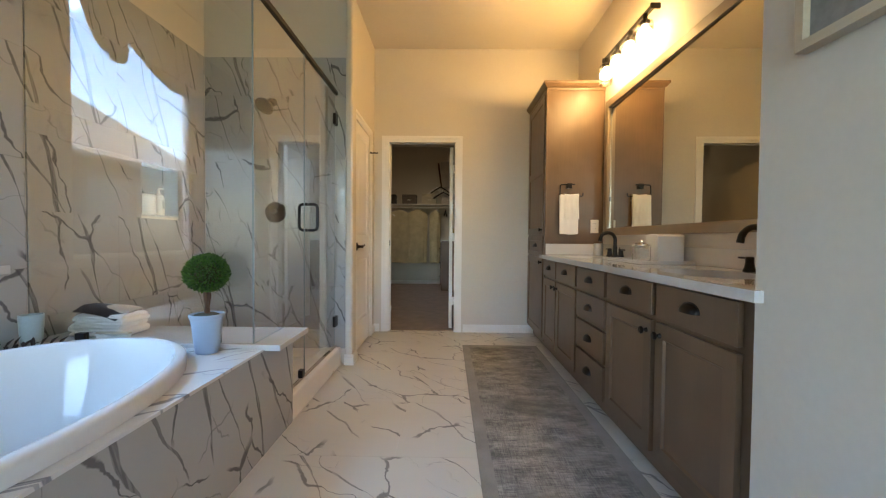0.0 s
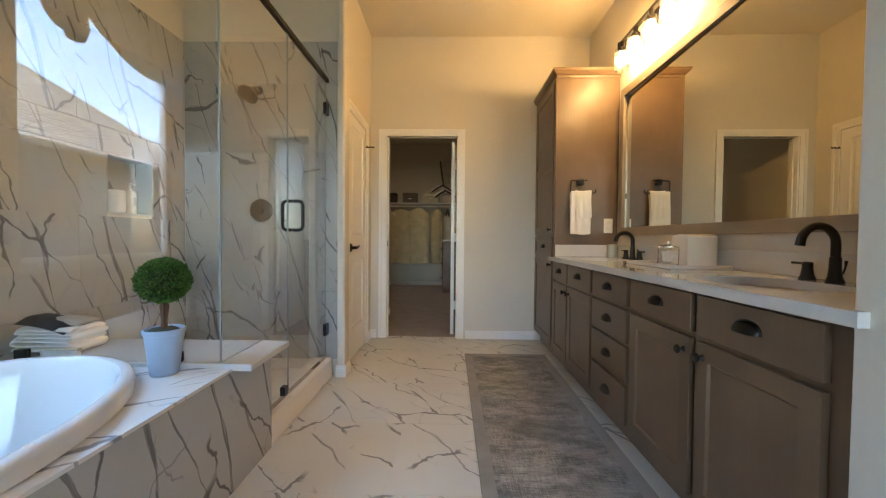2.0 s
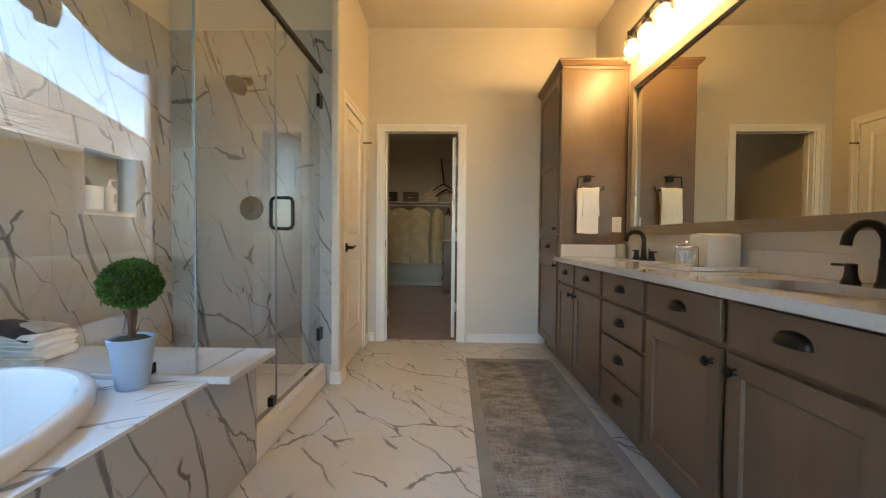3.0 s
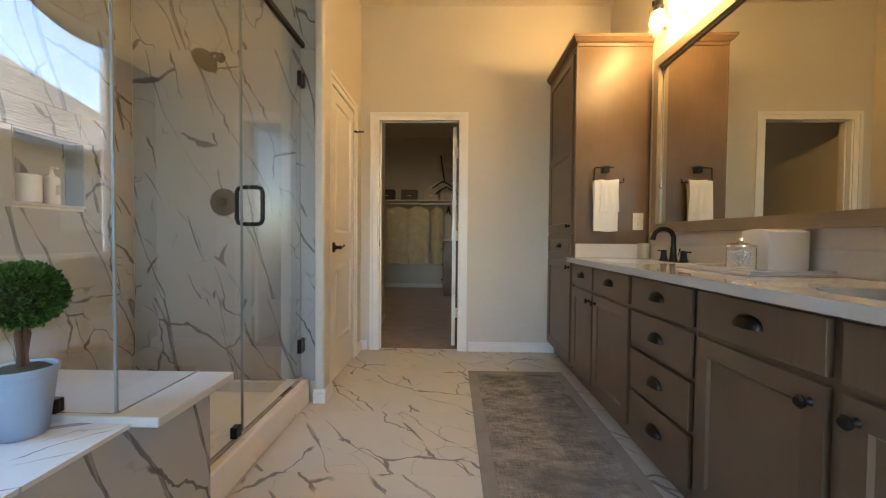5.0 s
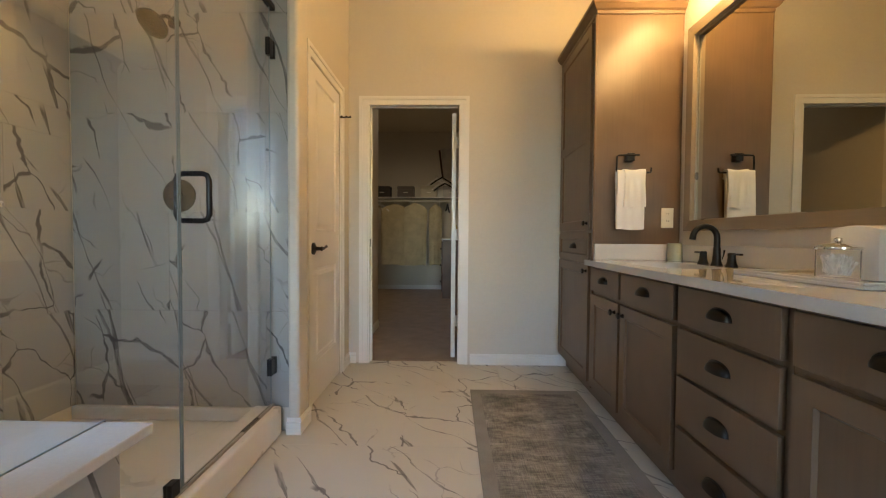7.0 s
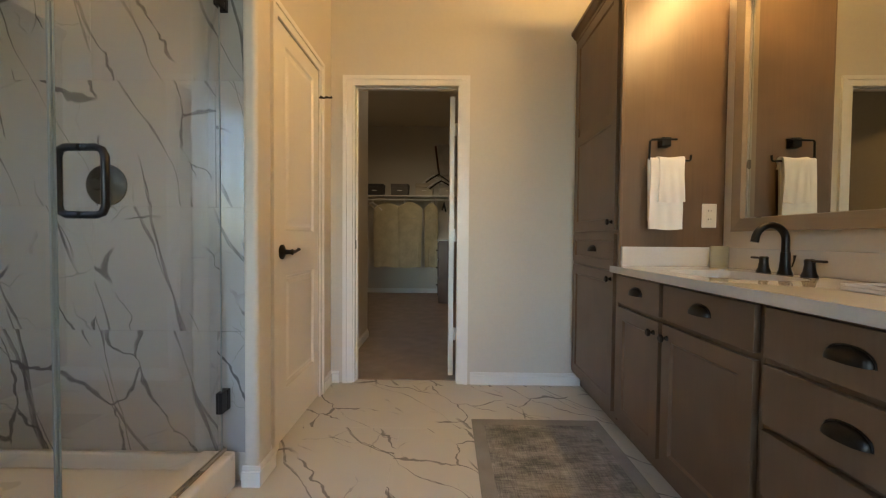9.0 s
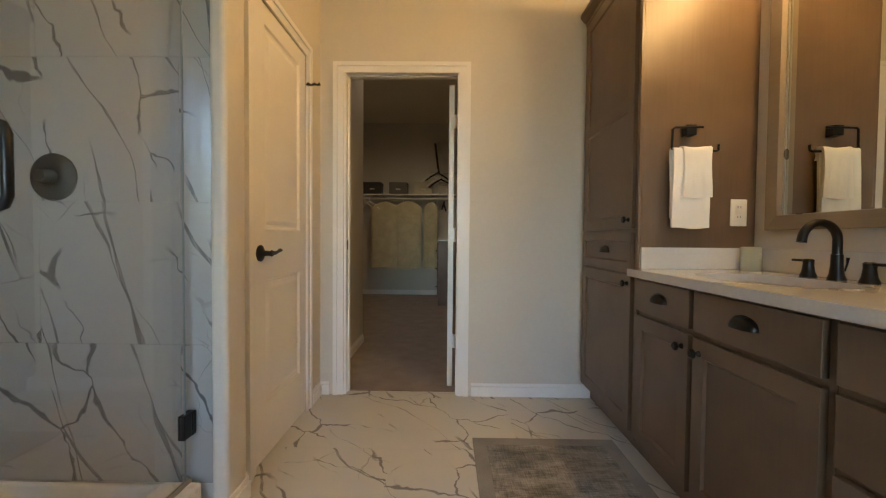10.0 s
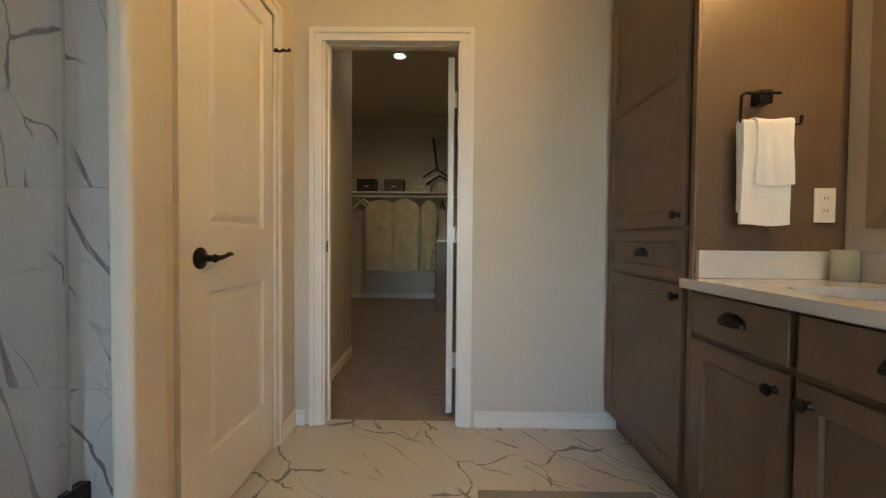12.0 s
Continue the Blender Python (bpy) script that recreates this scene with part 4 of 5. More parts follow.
outlet = thing("outlet", (2.402, 5.36, 1.13), "ivory double socket plate on the cabinet side", "outlet")
part("plate", box(2.366, 2.438, 5.354, 5.3598, 1.072, 1.190, 0.003), M_PLATE, outlet)
for z in (1.110, 1.152):
    bm = box(2.387, 2.417, 5.352, 5.3538, z - 0.014, z + 0.014, 0.002)
    rec = part("receptacle", bm, M_PLATE, outlet)
    for dx in (-0.006, 0.006):
        part("slot", box(2.402 + dx - 0.0012, 2.402 + dx + 0.0012, 5.3512, 5.3519, z - 0.001, z + 0.007), M_CABIN, rec)

tumbler = thing("tumbler", (2.415, 5.295, TOPZ), "frosted fluted glass tumbler on the counter", "tumbler")
bm = bmesh.new()
rings = []
for r, h in ((0.034, 0.0005), (0.036, 0.004), (0.036, 0.100), (0.032, 0.102), (0.031, 0.02), (0.001, 0.018)):
    rings.append([bm.verts.new((2.415 + (r + (0.0012 if h > 0.003 and r > 0.033 and k % 2 else 0)) * math.cos(2 * math.pi * k / 48), 5.295 + (r + (0.0012 if h > 0.003 and r > 0.033 and k % 2 else 0)) * math.sin(2 * math.pi * k / 48), TOPZ + h)) for k in range(48)])
for p, q in zip(rings, rings[1:]):
    for k in range(48):
        bm.faces.new((p[k], p[(k + 1) % 48], q[(k + 1) % 48], q[k]))
bm.faces.new(rings[0])
part("cup", bm, M_FROST, tumbler, smooth=True)

tray = thing("tray", (2.33, 4.2, TOPZ), "long shallow cream marble tray on the counter", "tray")
bm = box(2.150, 2.445, 3.98, 4.44, TOPZ + 0.0005, TOPZ + 0.012, 0.003)
for a in ((2.150, 2.445, 3.98, 3.992), (2.150, 2.445, 4.428, 4.44), (2.150, 2.162, 3.992, 4.428), (2.433, 2.445, 3.992, 4.428)):
    box(*a, TOPZ + 0.012, TOPZ + 0.020, 0.002, bm)
part("tray_body", bm, M_QUARTZ, tray)
tz = TOPZ + 0.0125
jar = thing("apothecary_jar", (2.222, 4.125, tz), "clear glass jar of cotton swabs with a chrome lid", "jar")
bm = lathe([(0.010, 0.001), (0.046, 0.001), (0.048, 0.006), (0.048, 0.086), (0.045, 0.086), (0.045, 0.009), (0.010, 0.007)], (2.222, 4.125, tz), seg=32)
part("glass_body", bm, M_JAR, jar, smooth=True, shadow=False)
lid = part("lid", lathe([(0.051, 0.0865), (0.052, 0.090), (0.051, 0.095), (0.036, 0.101), (0.010, 0.105), (0.006, 0.108)], (2.222, 4.125, tz), seg=32), M_CHROME, jar, "polished chrome lid", smooth=True)
part("lid_knob", lathe([(0.004, 0.107), (0.0095, 0.111), (0.0095, 0.118), (0.004, 0.122)], (2.222, 4.125, tz)), M_CHROME, lid, smooth=True)
rng = random.Random(5)
for k in range(60):
    a, r = rng.uniform(0, 6.28), rng.uniform(0, 0.030)
    p = Vector((2.222 + r * math.cos(a), 4.125 + r * math.sin(a), tz + 0.014 + rng.uniform(0, 0.018)))
    d = Vector((rng.uniform(-0.5, 0.5), rng.uniform(-0.5, 0.5), 1)).normalized() * 0.045
    q = p + d
    c = Vector((2.222, 4.125, 0))
    q.x, q.y = (c.x + max(-0.03, min(0.03, q.x - c.x))), (c.y + max(-0.03, min(0.03, q.y - c.y)))
    part("swab", tube([p, p + (q - p) * 0.2, p + (q - p) * 0.22, p + (q - p) * 0.78, p + (q - p) * 0.8, q], [0.0032, 0.0038, 0.0016, 0.0016, 0.0038, 0.0032], 6), M_TOWEL, jar)
tissue = thing("tissue_box", (2.365, 4.15, tz), "cream square tissue box cover with rounded edges", "tissue box")
bm = box(2.29, 2.44, 4.08, 4.222, tz + 0.0005, tz + 0.146)
bmesh.ops.subdivide_edges(bm, edges=[e for e in bm.edges if abs(e.verts[0].co.y - e.verts[1].co.y) > 0.1], cuts=9, use_grid_fill=True)
for v in bm.verts:
    if v.co.z > tz + 0.12:
        v.co.z += 0.011 * (1 - ((v.co.y - 4.151) / 0.071) ** 2)
bmesh.ops.bevel(bm, geom=[e for e in bm.edges if e.calc_face_angle(0) > 1.0], offset=0.004, segments=2, profile=0.5, affect="EDGES")
part("cover", bm, M_CERAM, tissue, smooth=True)
part("opening", slab(oval(2.365, 4.151, 0.022, 0.040, 2, 24), [], tz + 0.1500, tz + 0.1578, on_z), M_LINEN, tissue, "oval opening with folded tissue")

# ---- runner ----
rug = thing("runner_rug", (1.58, 4.35, 0), "worn grey woven runner with a plain grey border", "rug")
RX0, RX1, RY0, RY1 = 1.250, 1.945, 3.10, 5.545
part("field", box(RX0 + 0.062, RX1 - 0.062, RY0 + 0.062, RY1 - 0.062, 0.001, 0.0105, 0.002), M_RUG, rug)
part("border", slab(rect(RX0, RX1, RY0, RY1), [rect(RX0 + 0.0625, RX1 - 0.0625, RY0 + 0.0625, RY1 - 0.0625)], 0.001, 0.010, on_z), M_RUGB, rug, "plain grey border")

# ---- picture on the near wall ----
picture = thing("picture_frame", (1.943, 2.45, 1.7), "framed grey print in a pale oak frame", "picture")
py0, py1, pz0, pz1 = 2.05, 2.781, 1.45, 2.115
part("frame", slab(rect(py0, py1, pz0, pz1), [rect(py0 + 0.022, py1 - 0.022, pz0 + 0.022, pz1 - 0.022)], 1.910, 1.942, on_x), M_PALEWOOD, picture)
part("print", box(1.926, 1.934, py0 + 0.0225, py1 - 0.0225, pz0 + 0.0225, pz1 - 0.0225), M_SHEET, picture, "muted grey print")

# ---- topiary ----
TP = Vector((0.052, 3.545, DECK + 0.001))
plant = thing("topiary_plant", TP, "clipped boxwood ball topiary in a pale blue pot", "plant")
part("pot", lathe([(0.044, 0.0), (0.047, 0.004), (0.064, 0.150), (0.068, 0.152), (0.070, 0.168), (0.066, 0.171), (0.061, 0.168), (0.059, 0.145), (0.001, 0.14)], TP, seg=36), M_POT, plant, smooth=True)
bm = bmesh.new()
bmesh.ops.create_icosphere(bm, subdivisions=3, radius=0.060, matrix=Matrix.Translation(TP + Vector((0, 0, 0.155))) @ Matrix.Diagonal((1, 1, 0.32, 1)))
for v in bm.verts:
    v.co += Vector((0, 0, 1)) * 0.008 * noise.noise(v.co * 70)
part("moss", bm, M_MOSS, plant, smooth=True)
for dx, dy, b in ((-0.004, 0.0, 0.002), (0.004, 0.003, -0.003), (0.0, -0.005, 0.002)):
    part("stem", tube([TP + Vector((dx, dy, 0.15)), TP + Vector((dx + b, dy, 0.20)), TP + Vector((dx - b, dy - b, 0.25)), TP + Vector((dx * 0.4, dy * 0.4, 0.31))], [0.010, 0.008, 0.008, 0.007], 8), M_BARK, plant, smooth=True)
bm = bmesh.new()
rng = random.Random(11)
BC = TP + Vector((0, 0, 0.348))
for k in range(3400):
    d = Vector((rng.gauss(0, 1), rng.gauss(0, 1), rng.gauss(0, 1))).normalized()
    r = 0.083 * (0.76 + 0.26 * rng.random() ** 0.6) * (1 + 0.07 * noise.noise(d * 5.0))
    c = BC + Vector((d.x * r, d.y * r, d.z * r * 0.93))
    out = (d + Vector((rng.uniform(-0.7, 0.7), rng.uniform(-0.7, 0.7), rng.uniform(-0.3, 0.8)))).normalized()
    side = out.cross(Vector((rng.uniform(-1, 1), rng.uniform(-1, 1), rng.uniform(-1, 1)))).normalized()
    ln, wd = rng.uniform(0.009, 0.015), rng.uniform(0.0035, 0.0055)
    nrm = out.cross(side) * wd * 0.5
    vs = [bm.verts.new(p) for p in (c, c + out * ln * 0.5 + side * wd + nrm, c + out * ln, c + out * ln * 0.5 - side * wd + nrm)]
    bm.faces.new((vs[0], vs[1], vs[2]))
    bm.faces.new((vs[0], vs[2], vs[3]))
part("crown", bm, M_LEAF, plant, "dense dark green clipped leaves", kind="stuff")
bm = bmesh.new()
bmesh.ops.create_icosphere(bm, subdivisions=2, radius=0.064, matrix=Matrix.Translation(BC))
part("core", bm, M_MOSS, plant)

# ---- towels, cup and caddy on the deck ----
def folded(name, x0, x1, y0, y1, z, h, parent, material, label="", layers=2, sag=0.008):
    """A folded towel: one cloth laid back and forth, with a rounded roll at each turn and a soft sagging top."""
    bm = bmesh.new()
    t = h / layers
    path = []
    for k in range(layers):
        zc = z + t * (k + 0.5)
        xs = (x0 + 0.5 * t + 0.006 * (k % 2), x1 - 0.5 * t - 0.010 * (k % 2))
        ends = xs if k % 2 == 0 else xs[::-1]
        path += [(ends[0] + (ends[1] - ends[0]) * i / 10, zc) for i in range(11)]
        if k < layers - 1:
            side = 1 if ends[1] > ends[0] else -1
            path += [(ends[1] + side * t * 0.5 * math.sin(math.pi * i / 6), zc + t * 0.5 * (1 - math.cos(math.pi * i / 6))) for i in range(1, 6)]
    ny = 10
    rows = []
    for i, (x, zc) in enumerate(path):
        p, q = path[max(i - 1, 0)], path[min(i + 1, len(path) - 1)]
        d = Vector((q[0] - p[0], 0, q[1] - p[1])).normalized()
        nrm = Vector((-d.z, 0, d.x)) * (t * 0.47)
        ring = []
        for j in range(ny + 1):
            v = j / ny
            y = y0 + (y1 - y0) * v
            c = Vector((x, y, zc))
            pinch = min(1.0, (min(v, 1 - v) * 6) ** 0.5 + 0.25)
            sink = -sag * ((zc - z) / h) * (abs(2 * v - 1) ** 3 + abs((2 * x - x0 - x1) / (x1 - x0)) ** 3)
            wob = Vector((0.006 * noise.noise(c * 15), 0.007 * noise.noise(c * 17 + Vector((3, 1, zc * 40))), sink + 0.003 * noise.noise(c * 22)))
            ring.append((bm.verts.new(c + wob + nrm * pinch), bm.verts.new(c + wob - nrm * pinch)))
        rows.append(ring)
    n = len(rows)
    for i in range(n - 1):
        for j in range(ny):
            for s, flip in ((0, 1), (1, -1)):
                bm.faces.new((rows[i][j][s], rows[i + 1][j][s], rows[i + 1][j + 1][s], rows[i][j + 1][s])[::flip])
        for j in (0, ny):
            bm.faces.new((rows[i][j][0], rows[i][j][1], rows[i + 1][j][1], rows[i + 1][j][0])[::1 if j == 0 else -1])
    for i in (0, n - 1):
        for j in range(ny):
            bm.faces.new((rows[i][j][0], rows[i][j + 1][0], rows[i][j + 1][1], rows[i][j][1])[::1 if i == 0 else -1])
    for v in bm.verts:
        v.co.z = max(v.co.z, CAP + 0.0006)
    bmesh.ops.recalc_face_normals(bm, faces=bm.faces[:])
    return part(name, bm, material, parent, label, smooth=True)


tx, ty = -0.585, 3.80
pile = thing("towel_stack", (tx, ty, CAP), "stack of folded white towels with a charcoal cloth on top", "towels")
folded("towel", tx - 0.150, tx + 0.125, ty - 0.09, ty + 0.09, CAP + 0.001, 0.062, pile, M_TOWEL, layers=3, sag=0.003)
folded("towel", tx - 0.118, tx + 0.128, ty - 0.095, ty + 0.085, CAP + 0.061, 0.052, pile, M_TOWEL, layers=3)
folded("linen_cloth", tx - 0.14, tx + 0.105, ty - 0.05, ty + 0.07, CAP + 0.112, 0.030, pile, M_LINEN, "grey linen cloth", sag=0.016)
cloth = bmesh.new()
grid = {}
for i in range(15):
    for j in range(9):
        u, v = i / 14, j / 8
        x = tx - 0.105 + 0.21 * u + 0.012 * (v - 0.5)
        y = ty - 0.10 + 0.12 * v
        z = CAP + 0.150 - 0.040 * u ** 1.7 - 0.026 * max(0.0, 0.45 - v) / 0.45 + 0.004 * noise.noise(Vector((x, y, 0)) * 16)
        grid[i, j] = cloth.verts.new((x, y, z))
for i in range(14):
    for j in range(8):
        cloth.faces.new((grid[i, j], grid[i + 1, j], grid[i + 1, j + 1], grid[i, j + 1]))
bmesh.ops.solidify(cloth, geom=cloth.faces[:], thickness=0.007)
part("charcoal_cloth", cloth, M_CHAR, pile, "folded charcoal cloth", smooth=True)
brush = thing("bath_brush", (tx + 0.11, ty - 0.12, CAP), "small pale bath brush with cream bristles", "brush")
part("handle", box(tx + 0.03, tx + 0.19, ty - 0.135, ty - 0.108, CAP + 0.026, CAP + 0.036, 0.004), M_CREAM, brush)
bm = bmesh.new()
for i in range(20):
    for j in range(3):
        x, y = tx + 0.036 + i * 0.0078, ty - 0.130 + j * 0.008
        box(x - 0.0018, x + 0.0018, y - 0.0018, y + 0.0018, CAP + 0.001, CAP + 0.0265, 0, bm)
part("bristles", bm, M_TOWEL, brush, kind="stuff")
part("clip", box(-0.605, -0.562, PANE_Y - 0.016, PANE_Y + 0.016, CAP + 0.001, CAP + 0.042, 0.003), M_BLACK, screen, "dark glass clip")
sprig = thing("dried_sprig", (-0.72, 3.50, DECK), "dark dried leaf sprig lying beside the cup", "sprig")
part("stalk", tube([(-0.80, 3.47, DECK + 0.004), (-0.72, 3.50, DECK + 0.010), (-0.62, 3.535, DECK + 0.012)], [0.004, 0.004, 0.002], 6), M_BARK, sprig)
rng = random.Random(3)
for k in range(14):
    u = k / 13
    c = Vector((-0.80 + 0.18 * u, 3.47 + 0.065 * u, DECK + 0.008))
    side = 1 if k % 2 else -1
    tip = c + Vector((0.035, side * rng.uniform(0.015, 0.035), rng.uniform(0.03, 0.075)))
    mid = (c + tip) / 2 + Vector((0, 0, 0.012))
    leaf = bmesh.new()
    vs = [leaf.verts.new(p) for p in (c, mid + Vector((0.008, -0.004 * side, 0)), tip, mid + Vector((-0.008, 0.004 * side, 0)))]
    leaf.faces.new(vs)
    bmesh.ops.solidify(leaf, geom=leaf.faces[:], thickness=0.0012)
    part("leaf", leaf, M_BOX, sprig)
cup = thing("cup", (-0.745, 3.56, DECK), "sage green ceramic cup on the tub deck", "cup")
part("cup_body", lathe([(0.032, 0.0005), (0.036, 0.004), (0.043, 0.14), (0.043, 0.155), (0.039, 0.155), (0.034, 0.01), (0.001, 0.008)], (-0.745, 3.56, DECK), seg=32), M_CUP, cup, smooth=True)

# ---- closet ----
shelf = thing("closet_shelf", (0.8, 10.45, 1.74), "white wire closet shelf with hanging rod", "shelf")
part("front_rail", tube([(-0.6, 10.28, 1.735), (2.3, 10.28, 1.735)], 0.008, 8), M_TRIM, shelf)
part("deck", box(-0.6, 2.3, 10.285, 10.598, 1.742, 1.750), M_TRIM, shelf)
part("hanging_rod", tube([(-0.6, 10.32, 1.675), (2.3, 10.32, 1.675)], 0.013, 10), M_TRIM, shelf)
for x in (-0.2, 0.35, 0.9, 1.5):
    part("bracket", tube([(x, 10.30, 1.73), (x, 10.33, 1.66), (x, 10.59, 1.45)], 0.007, 6), M_TRIM, shelf)


def hanger(x, y, z, material, turn=0.0, group="closet hangers"):
    """A clothes hanger in the y-z plane, turned about its hook."""
    root = thing("hanger", (x, y, z), "curved wooden clothes hanger with metal hook" if turn == 0 else ("clothes hanger stacked with others on the closet shelf" if z > 1.8 else "bare clothes hanger turned on the closet rod"), "hanger", group)
    place = pose(x, y, z, 0, 0, turn)
    hook = [Vector((0, 0, -0.06)), Vector((0, 0, -0.01))] + arc((0, 0.02, 0), 0.02, 180, -30, 8, (0, 1, 0), (0, 0, 1))
    part("hook", tube([place @ Vector(p) for p in hook], 0.003, 6), M_CHROME, root)
    arms = [(-0.03, -0.21, -0.19), (-0.01, -0.11, -0.115), (0, 0, -0.055), (0.01, 0.11, -0.115), (0.03, 0.21, -0.19)]
    part("arms", tube([place @ Vector(p) for p in arms], [0.013, 0.015, 0.016, 0.015, 0.013], 8), material, root, smooth=True)
    return root


def robe(x, y, w, label, z=1.62, low=0.50, seed=0.0):
    """A garment bag hung by its shoulders, broad side to the room, with soft folds."""
    root = thing("garment_bag", (x, y, low), label, "garment bag", "hanging garment bags")
    bm = bmesh.new()
    rings = []
    for k in range(25):
        v = (k / 24) ** 1.9
        zz = z + (low - z) * v
        half = w * math.sqrt(max(0.16, 1 - (1 - min(v / 0.11, 1)) ** 2)) * (1.0 - 0.16 * max(0, v - 0.11))
        ring = []
        for i in range(24):
            a = 2 * math.pi * i / 24
            f = 1 + (0.07 * math.sin(5 * a + seed) + 0.13 * math.sin(9 * a + 2 * seed)) * (0.12 + 0.8 * v)
            ring.append(bm.verts.new((x + half * math.cos(a) * f, y + 0.055 * math.sin(a) * f, zz - 0.02 * abs(math.cos(a)) * (1 - v) + 0.012 * v * math.sin(3 * a + 2.3 * seed))))
        rings.append(ring)
    for p, q in zip(rings, rings[1:]):
        for i in range(24):
            bm.faces.new((p[i], p[(i + 1) % 24], q[(i + 1) % 24], q[i]))
    bm.faces.new(rings[0])
    bm.faces.new(rings[-1])
    part("cloth", bm, M_ROBE, root, smooth=True)
    part("hook", tube([Vector((x, y, z - 0.005)), Vector((x, y, z + 0.03))] + arc((x, y + 0.02, z + 0.045), 0.02, 180, -30, 8, (0, 1, 0), (0, 0, 1)), 0.003, 6), M_CHROME, root)
    part("collar_label", box(x + 0.02, x + 0.12, y - 0.064, y - 0.060, z - 0.30, z - 0.285), M_CREAM, root, "small stitched bar")
    return root


robe(0.07, 10.26, 0.250, "cream garment bag on a hanger", seed=0.3)
robe(0.46, 10.20, 0.215, "cream garment bag on a hanger", z=1.63, seed=1.7)
robe(0.83, 10.30, 0.125, "cream garment bag turned sideways on a hanger", low=0.50, seed=2.9)
hanger(-0.30, 10.30, 1.675, M_PALEWOOD, 62)
hanger(-0.21, 10.30, 1.675, M_TRIM, 70)
hanger(1.05, 10.30, 1.675, M_BLACK)
for x, y, z, material, turn in ((0.86, 10.42, 2.17, M_TRIM, 84), (0.83, 10.39, 2.14, M_TRIM, 80), (0.94, 10.33, 2.17, M_BLACK, 96), (0.97, 10.27, 2.07, M_TRIM, 100), (1.00, 10.24, 2.05, M_BLACK, 86)):
    hanger(x, y, z, material, turn)


def carton(x, w, h, d, material, label):
    root = thing("storage_box", (x, 10.42, 1.75), label, "box", "boxes on the shelf")
    part("base", box(x - w / 2, x + w / 2, 10.42 - d / 2, 10.42 + d / 2, 1.7505, 1.75 + h * 0.72, 0.006), material, root)
    lid = part("lid", box(x - w / 2 - 0.004, x + w / 2 + 0.004, 10.42 - d / 2 - 0.004, 10.42 + d / 2 + 0.004, 1.7505 + h * 0.72, 1.75 + h, 0.006), material, root)
    part("label_plate", box(x - 0.04, x + 0.04, 10.42 - d / 2 - 0.0035, 10.42 - d / 2 - 0.001, 1.75 + h * 0.38, 1.75 + h * 0.45), M_PLATE, root)
    return root


carton(-0.17, 0.30, 0.20, 0.24, M_BOX, "dark lidded storage box on the shelf")
carton(0.27, 0.30, 0.20, 0.24, M_TAUPE, "taupe lidded storage box on the shelf")
carton(0.70, 0.30, 0.21, 0.24, M_CREAM, "cream storage box on the shelf")
carton(1.12, 0.32, 0.21, 0.22, M_LINEN, "grey storage box on the shelf")
board_ = thing("hanging_board", (1.2, 10.58, 2.14), "grey fabric board with a dark wooden edge on the closet wall", "board")
part("panel_body", box(0.935, 1.55, 10.545, 10.598, 2.14, 2.70, 0.008), M_LINEN, board_)
part("edge_rail", tube([(0.955, 10.535, 2.12), (0.885, 10.535, 2.66)], 0.018, 8), M_BARK, board_, "dark wooden rail", smooth=True)
dresser = thing("closet_dresser", (1.45, 9.8, 0), "dark wood closet dresser with a pale top", "dresser")
part("body", box(0.98, 2.2, 9.45, 10.10, 0.004, 0.965, 0.004), M_CAB, dresser)
part("top", box(0.95, 2.2, 9.42, 10.12, 0.966, 0.99, 0.004), M_QUARTZ, dresser, "pale dresser top")
for z in (0.12, 0.40, 0.68):
    f = part("drawer_front", box(0.962, 0.979, 9.48, 10.08, z, z + 0.26, 0.004), M_CAB, dresser)
    part("knob", lathe([(0.008, 0), (0.008, -0.015), (0.016, -0.02), (0.012, -0.03)], (0.962, 9.78, z + 0.13), "x", 14), M_BRONZE, f, smooth=True)
bottle = thing("lotion_bottle", (1.18, 9.75, 0.99), "yellow bottle standing on the closet dresser", "bottle")
part("bottle_body", lathe([(0.04, 0.0005), (0.045, 0.006), (0.045, 0.20), (0.03, 0.23), (0.016, 0.235), (0.016, 0.26)], (1.18, 9.75, 0.99), seg=20), M_YELLOW, bottle, smooth=True)
down = thing("downlight", (0.58, 8.42, CEIL), "lit recessed round ceiling downlight", "ceiling light")
part("ring", lathe([(0.085, -0.0005), (0.085, -0.006), (0.062, -0.008)], (0.58, 8.42, CEIL), seg=32), M_TRIM, down, smooth=True)
part("lens", lathe([(0.060, -0.0085), (0.058, -0.011), (0.03, -0.012)], (0.58, 8.42, CEIL), seg=32), M_DOWN, down, "glowing lens", smooth=True)

# ---- outside ----
part("ground", box(-400, 400, -400, 400, -0.60, -0.45), M_GRASS, None, "dry lawn outside", kind="structure", category="ground")
house = thing("neighbour_house", (-11, 3, -0.45), "dark tan brick neighbouring house with grey shingle hip roof", "house")
hx, hy0, hy1, ez = -6.3, -7.2, 16.0, 2.72
part("wall", box(-16.0, hx - 0.35, hy0 + 0.12, hy1 - 0.35, -0.45, ez - 0.02), M_BRICK, house)
bm = bmesh.new()
k = 4.8
pts = [(hx, hy0, ez), (hx, hy1, ez), (hx - 2 * k, hy1, ez), (hx - 2 * k, hy0, ez), (hx - k, hy0 + k, ez + 3.9), (hx - k, hy1 - k, ez + 3.9)]
vs = [bm.verts.new(p) for p in pts]
for f in ((0, 1, 5, 4), (1, 2, 5), (2, 3, 4, 5), (3, 0, 4), (3, 2, 1, 0)):
    bm.faces.new([vs[i] for i in f])
roof = part("roof", bm, M_SHINGLE, house, "grey shingle hip roof")
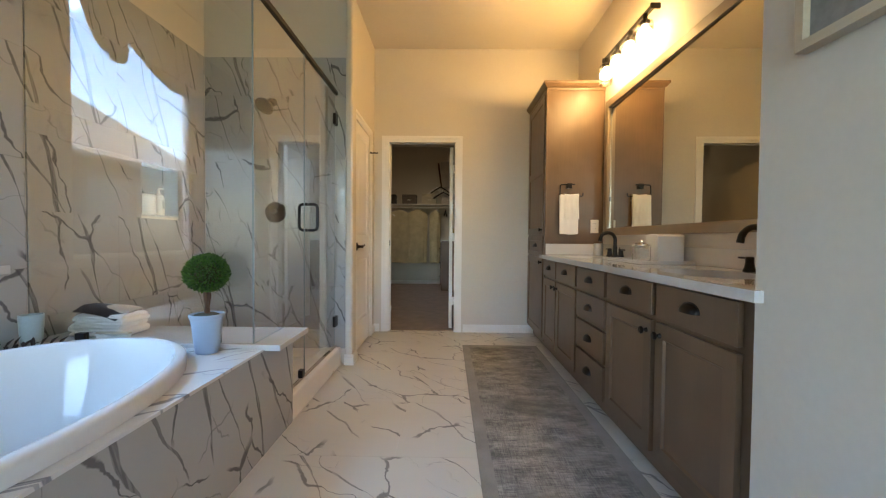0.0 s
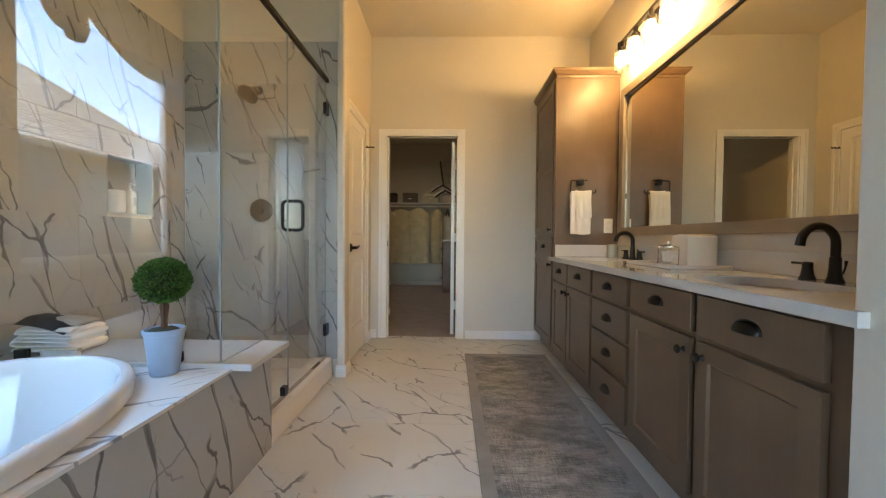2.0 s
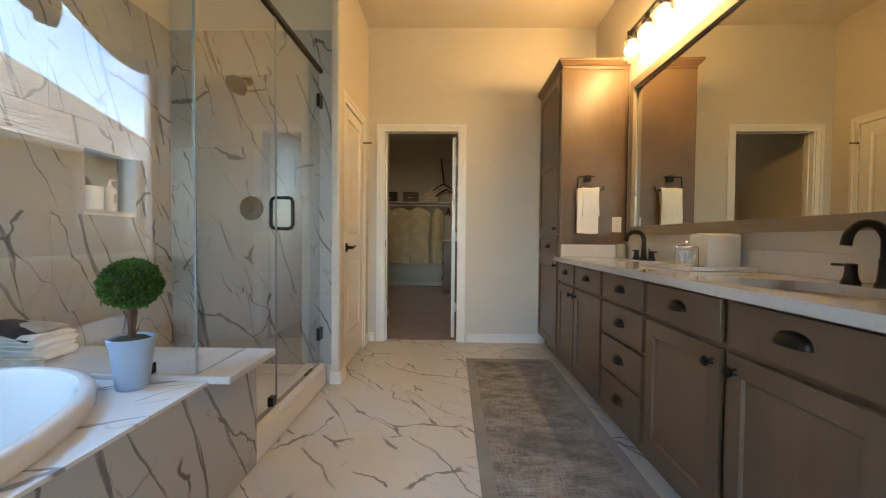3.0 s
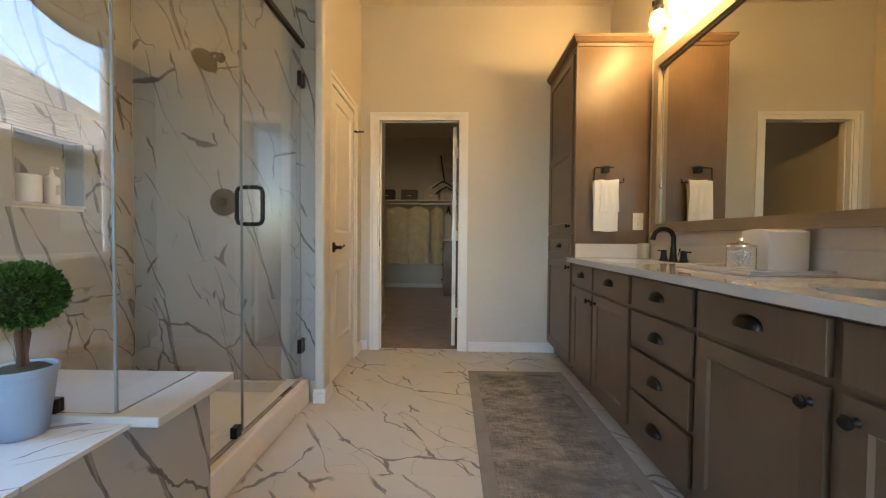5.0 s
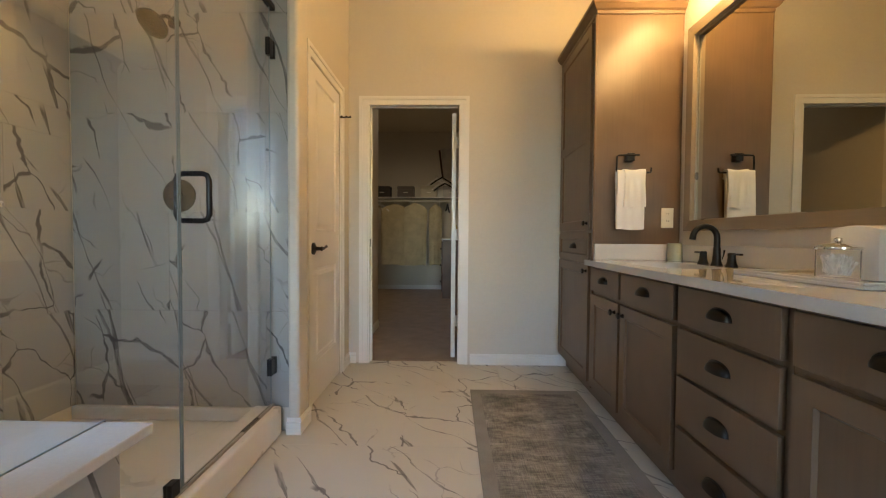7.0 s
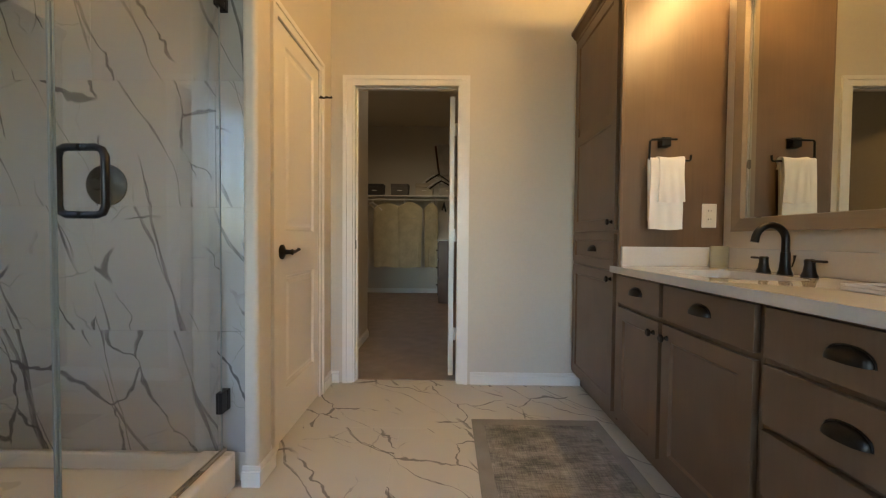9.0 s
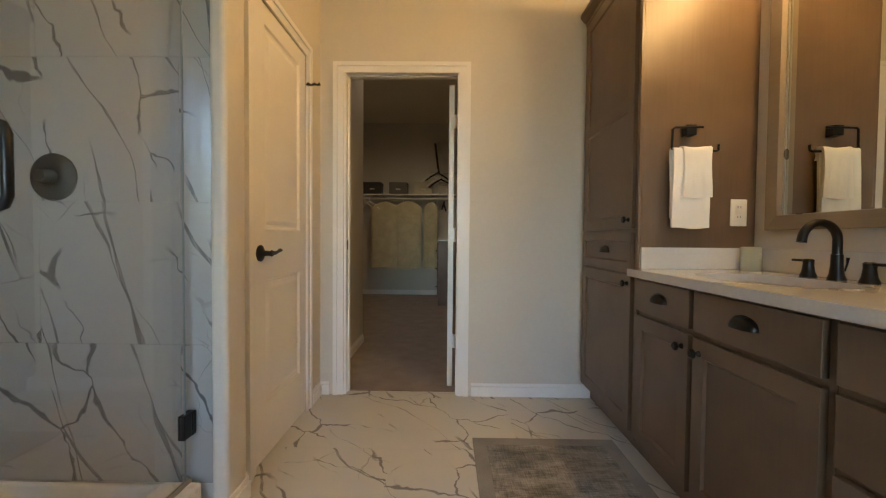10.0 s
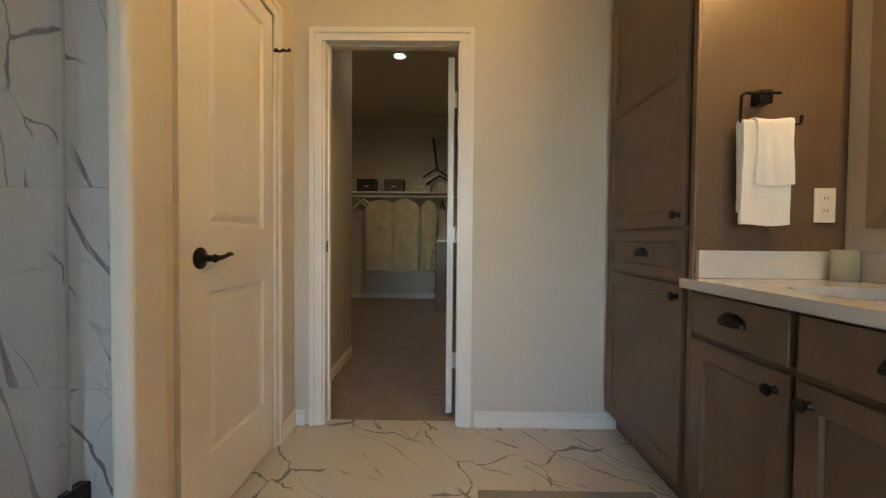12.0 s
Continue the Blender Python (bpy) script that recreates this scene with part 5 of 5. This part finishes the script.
part("fascia", box(hx - 0.02, hx + 0.03, hy0, hy1, ez - 0.09, ez - 0.001), M_FASCIA, house, "dark brown fascia")
rowbm = bmesh.new()
slope = Vector((-k, 0, 3.9))
for r in range(46):
    f0, f1 = r / 46, (r + 1) / 46
    a = Vector((hx, 0, ez)) + slope * f0
    b = Vector((hx, 0, ez)) + slope * (f1 + 0.006)
    ya, yb = hy0 + k * f0 + 0.02, hy1 - k * f0 - 0.02
    y = ya
    rr = random.Random(r)
    while y < min(yb, 9.0):
        y2 = min(y + rr.uniform(0.22, 0.42), yb)
        up = Vector((0.024, 0, 0.022)) * rr.uniform(0.7, 1.5)
        q = [rowbm.verts.new(p) for p in ((a.x + up.x, y, a.z + up.z), (a.x + up.x, y2 - 0.006, a.z + up.z), (b.x + up.x * 0.3, y2 - 0.006, b.z + up.z * 0.3), (b.x + up.x * 0.3, y, b.z + up.z * 0.3),
                                         (a.x + 0.002, y, a.z + 0.002), (a.x + 0.002, y2 - 0.006, a.z + 0.002))]
        rowbm.faces.new(q[:4])
        rowbm.faces.new((q[0], q[4], q[5], q[1]))
        y = y2
part("shingles", rowbm, M_SHINGLE, house, kind="stuff")
w = part("house_window", slab(rect(-4.35, -2.95, 1.10, 2.32), [rect(-4.27, -3.03, 1.18, 2.24)], hx - 0.349, hx - 0.27, on_x), M_BLIND, house, "grey-framed window with a lowered blind")
part("pane", box(hx - 0.345, hx - 0.338, -4.28, -3.02, 1.17, 2.25), M_DARKGLASS, w)
bm = bmesh.new()
for k in range(20):
    box(hx - 0.335, hx - 0.315, -4.26, -3.04, 1.185 + 0.053 * k, 1.225 + 0.053 * k, 0, bm)
part("blind", bm, M_BLIND, w, "grey slatted blind")

# ---- tiles ----
def tile_set(parent, axis, face, u0, u1, rows, width, material, shift=0.0, sign=-1, holes=(), thick=0.010, gap=0.0004):
    """Lays tiles on a plane, each an object of its own with local x across and local y up. axis: the plane's normal."""
    for r, (v0, v1) in enumerate(rows):
        u = u0 - ((shift * r) % width)
        while u < u1 - 0.005:
            a, b = max(u, u0), min(u + width, u1)
            u += width
            if b - a < 0.01:
                continue
            w, h = (b - a) / 2 - gap, (v1 - v0) / 2 - gap
            bm = bmesh.new()
            box(-w, w, -h, h, -thick, 0, 0.0006, bm, 1)
            mesh = bpy.data.meshes.new("tile")
            bm.to_mesh(mesh)
            bm.free()
            mesh.materials.append(material)
            ob = new("tile", mesh)
            c = ((a + b) / 2, (v0 + v1) / 2)
            if axis == "y":
                m = Matrix.Translation((c[0], face, c[1])) @ pose(0, 0, 0, 90, 0, 0)
            elif axis == "x":
                m = Matrix.Translation((face, c[0], c[1])) @ pose(0, 0, 0, 90, 0, 90)
            else:
                m = Matrix.Translation((c[0], c[1], face))
            ob.parent = parent
            ob.matrix_basis = Matrix.Translation(-BASE[parent]) @ m


ROWS = ((0.125, 0.622), (0.622, 1.126), (1.126, 1.629), (1.629, 2.127), (2.127, 2.428))
back_tile = thing("wall_tile_back", (-0.3, SHOWER, 0), "marble-look tiled shower end wall", "tiled wall", kind="structure")
tile_set(back_tile, "y", SHOWER, LEFT + 0.011, 0.291, ROWS, 1.0, M_MARBLE_DIM, 0.5)
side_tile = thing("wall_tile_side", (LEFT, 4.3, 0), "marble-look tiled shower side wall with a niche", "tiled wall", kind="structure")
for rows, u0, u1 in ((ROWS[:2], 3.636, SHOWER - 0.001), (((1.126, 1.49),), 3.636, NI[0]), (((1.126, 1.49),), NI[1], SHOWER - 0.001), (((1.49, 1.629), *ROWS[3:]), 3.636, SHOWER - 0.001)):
    tile_set(side_tile, "x", LEFT + 0.0105, u0, u1, rows, 1.0, M_MARBLE_DIM, 0.5)
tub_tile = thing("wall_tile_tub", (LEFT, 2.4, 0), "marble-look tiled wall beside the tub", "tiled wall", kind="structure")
tile_set(tub_tile, "x", LEFT + 0.0105, 1.30, 3.624, ((DECK + 0.001, 0.858),), 1.0, M_MARBLE_DIM)
tile_set(tub_tile, "x", LEFT + 0.0105, 3.405, 3.624, ((0.858, 1.36), (1.36, 1.86), (1.86, 2.427)), 1.0, M_MARBLE_DIM)
tile_set(tub_tile, "x", LEFT + 0.0105, 1.30, 2.305, ((0.858, 1.36), (1.36, 1.86), (1.86, 2.427)), 1.0, M_MARBLE_DIM)
tile_set(tub_deck, "x", 0.263, 1.30, 3.966, ((0.002, DECK - 0.012),), 1.333, M_MARBLE_DIM)
tile_set(half, "y", 3.9565, LEFT + 0.012, 0.252, ((0.147, DECK - 0.013),), 1.0, M_MARBLE_DIM)
tile_set(setting_floor, "z", 0.0, 0.2635, 2.06, [(NEAR + 0.605 * r, NEAR + 0.605 * (r + 1)) for r in range(11)] + [(NEAR + 6.655, 6.16)], 1.21, M_FLOOR, 0.605)
tile_set(setting_floor, "z", 0.0, LEFT + 0.011, 0.2630, [(NEAR + 0.605 * r, NEAR + 0.605 * (r + 1)) for r in range(3)], 0.605, M_FLOOR)
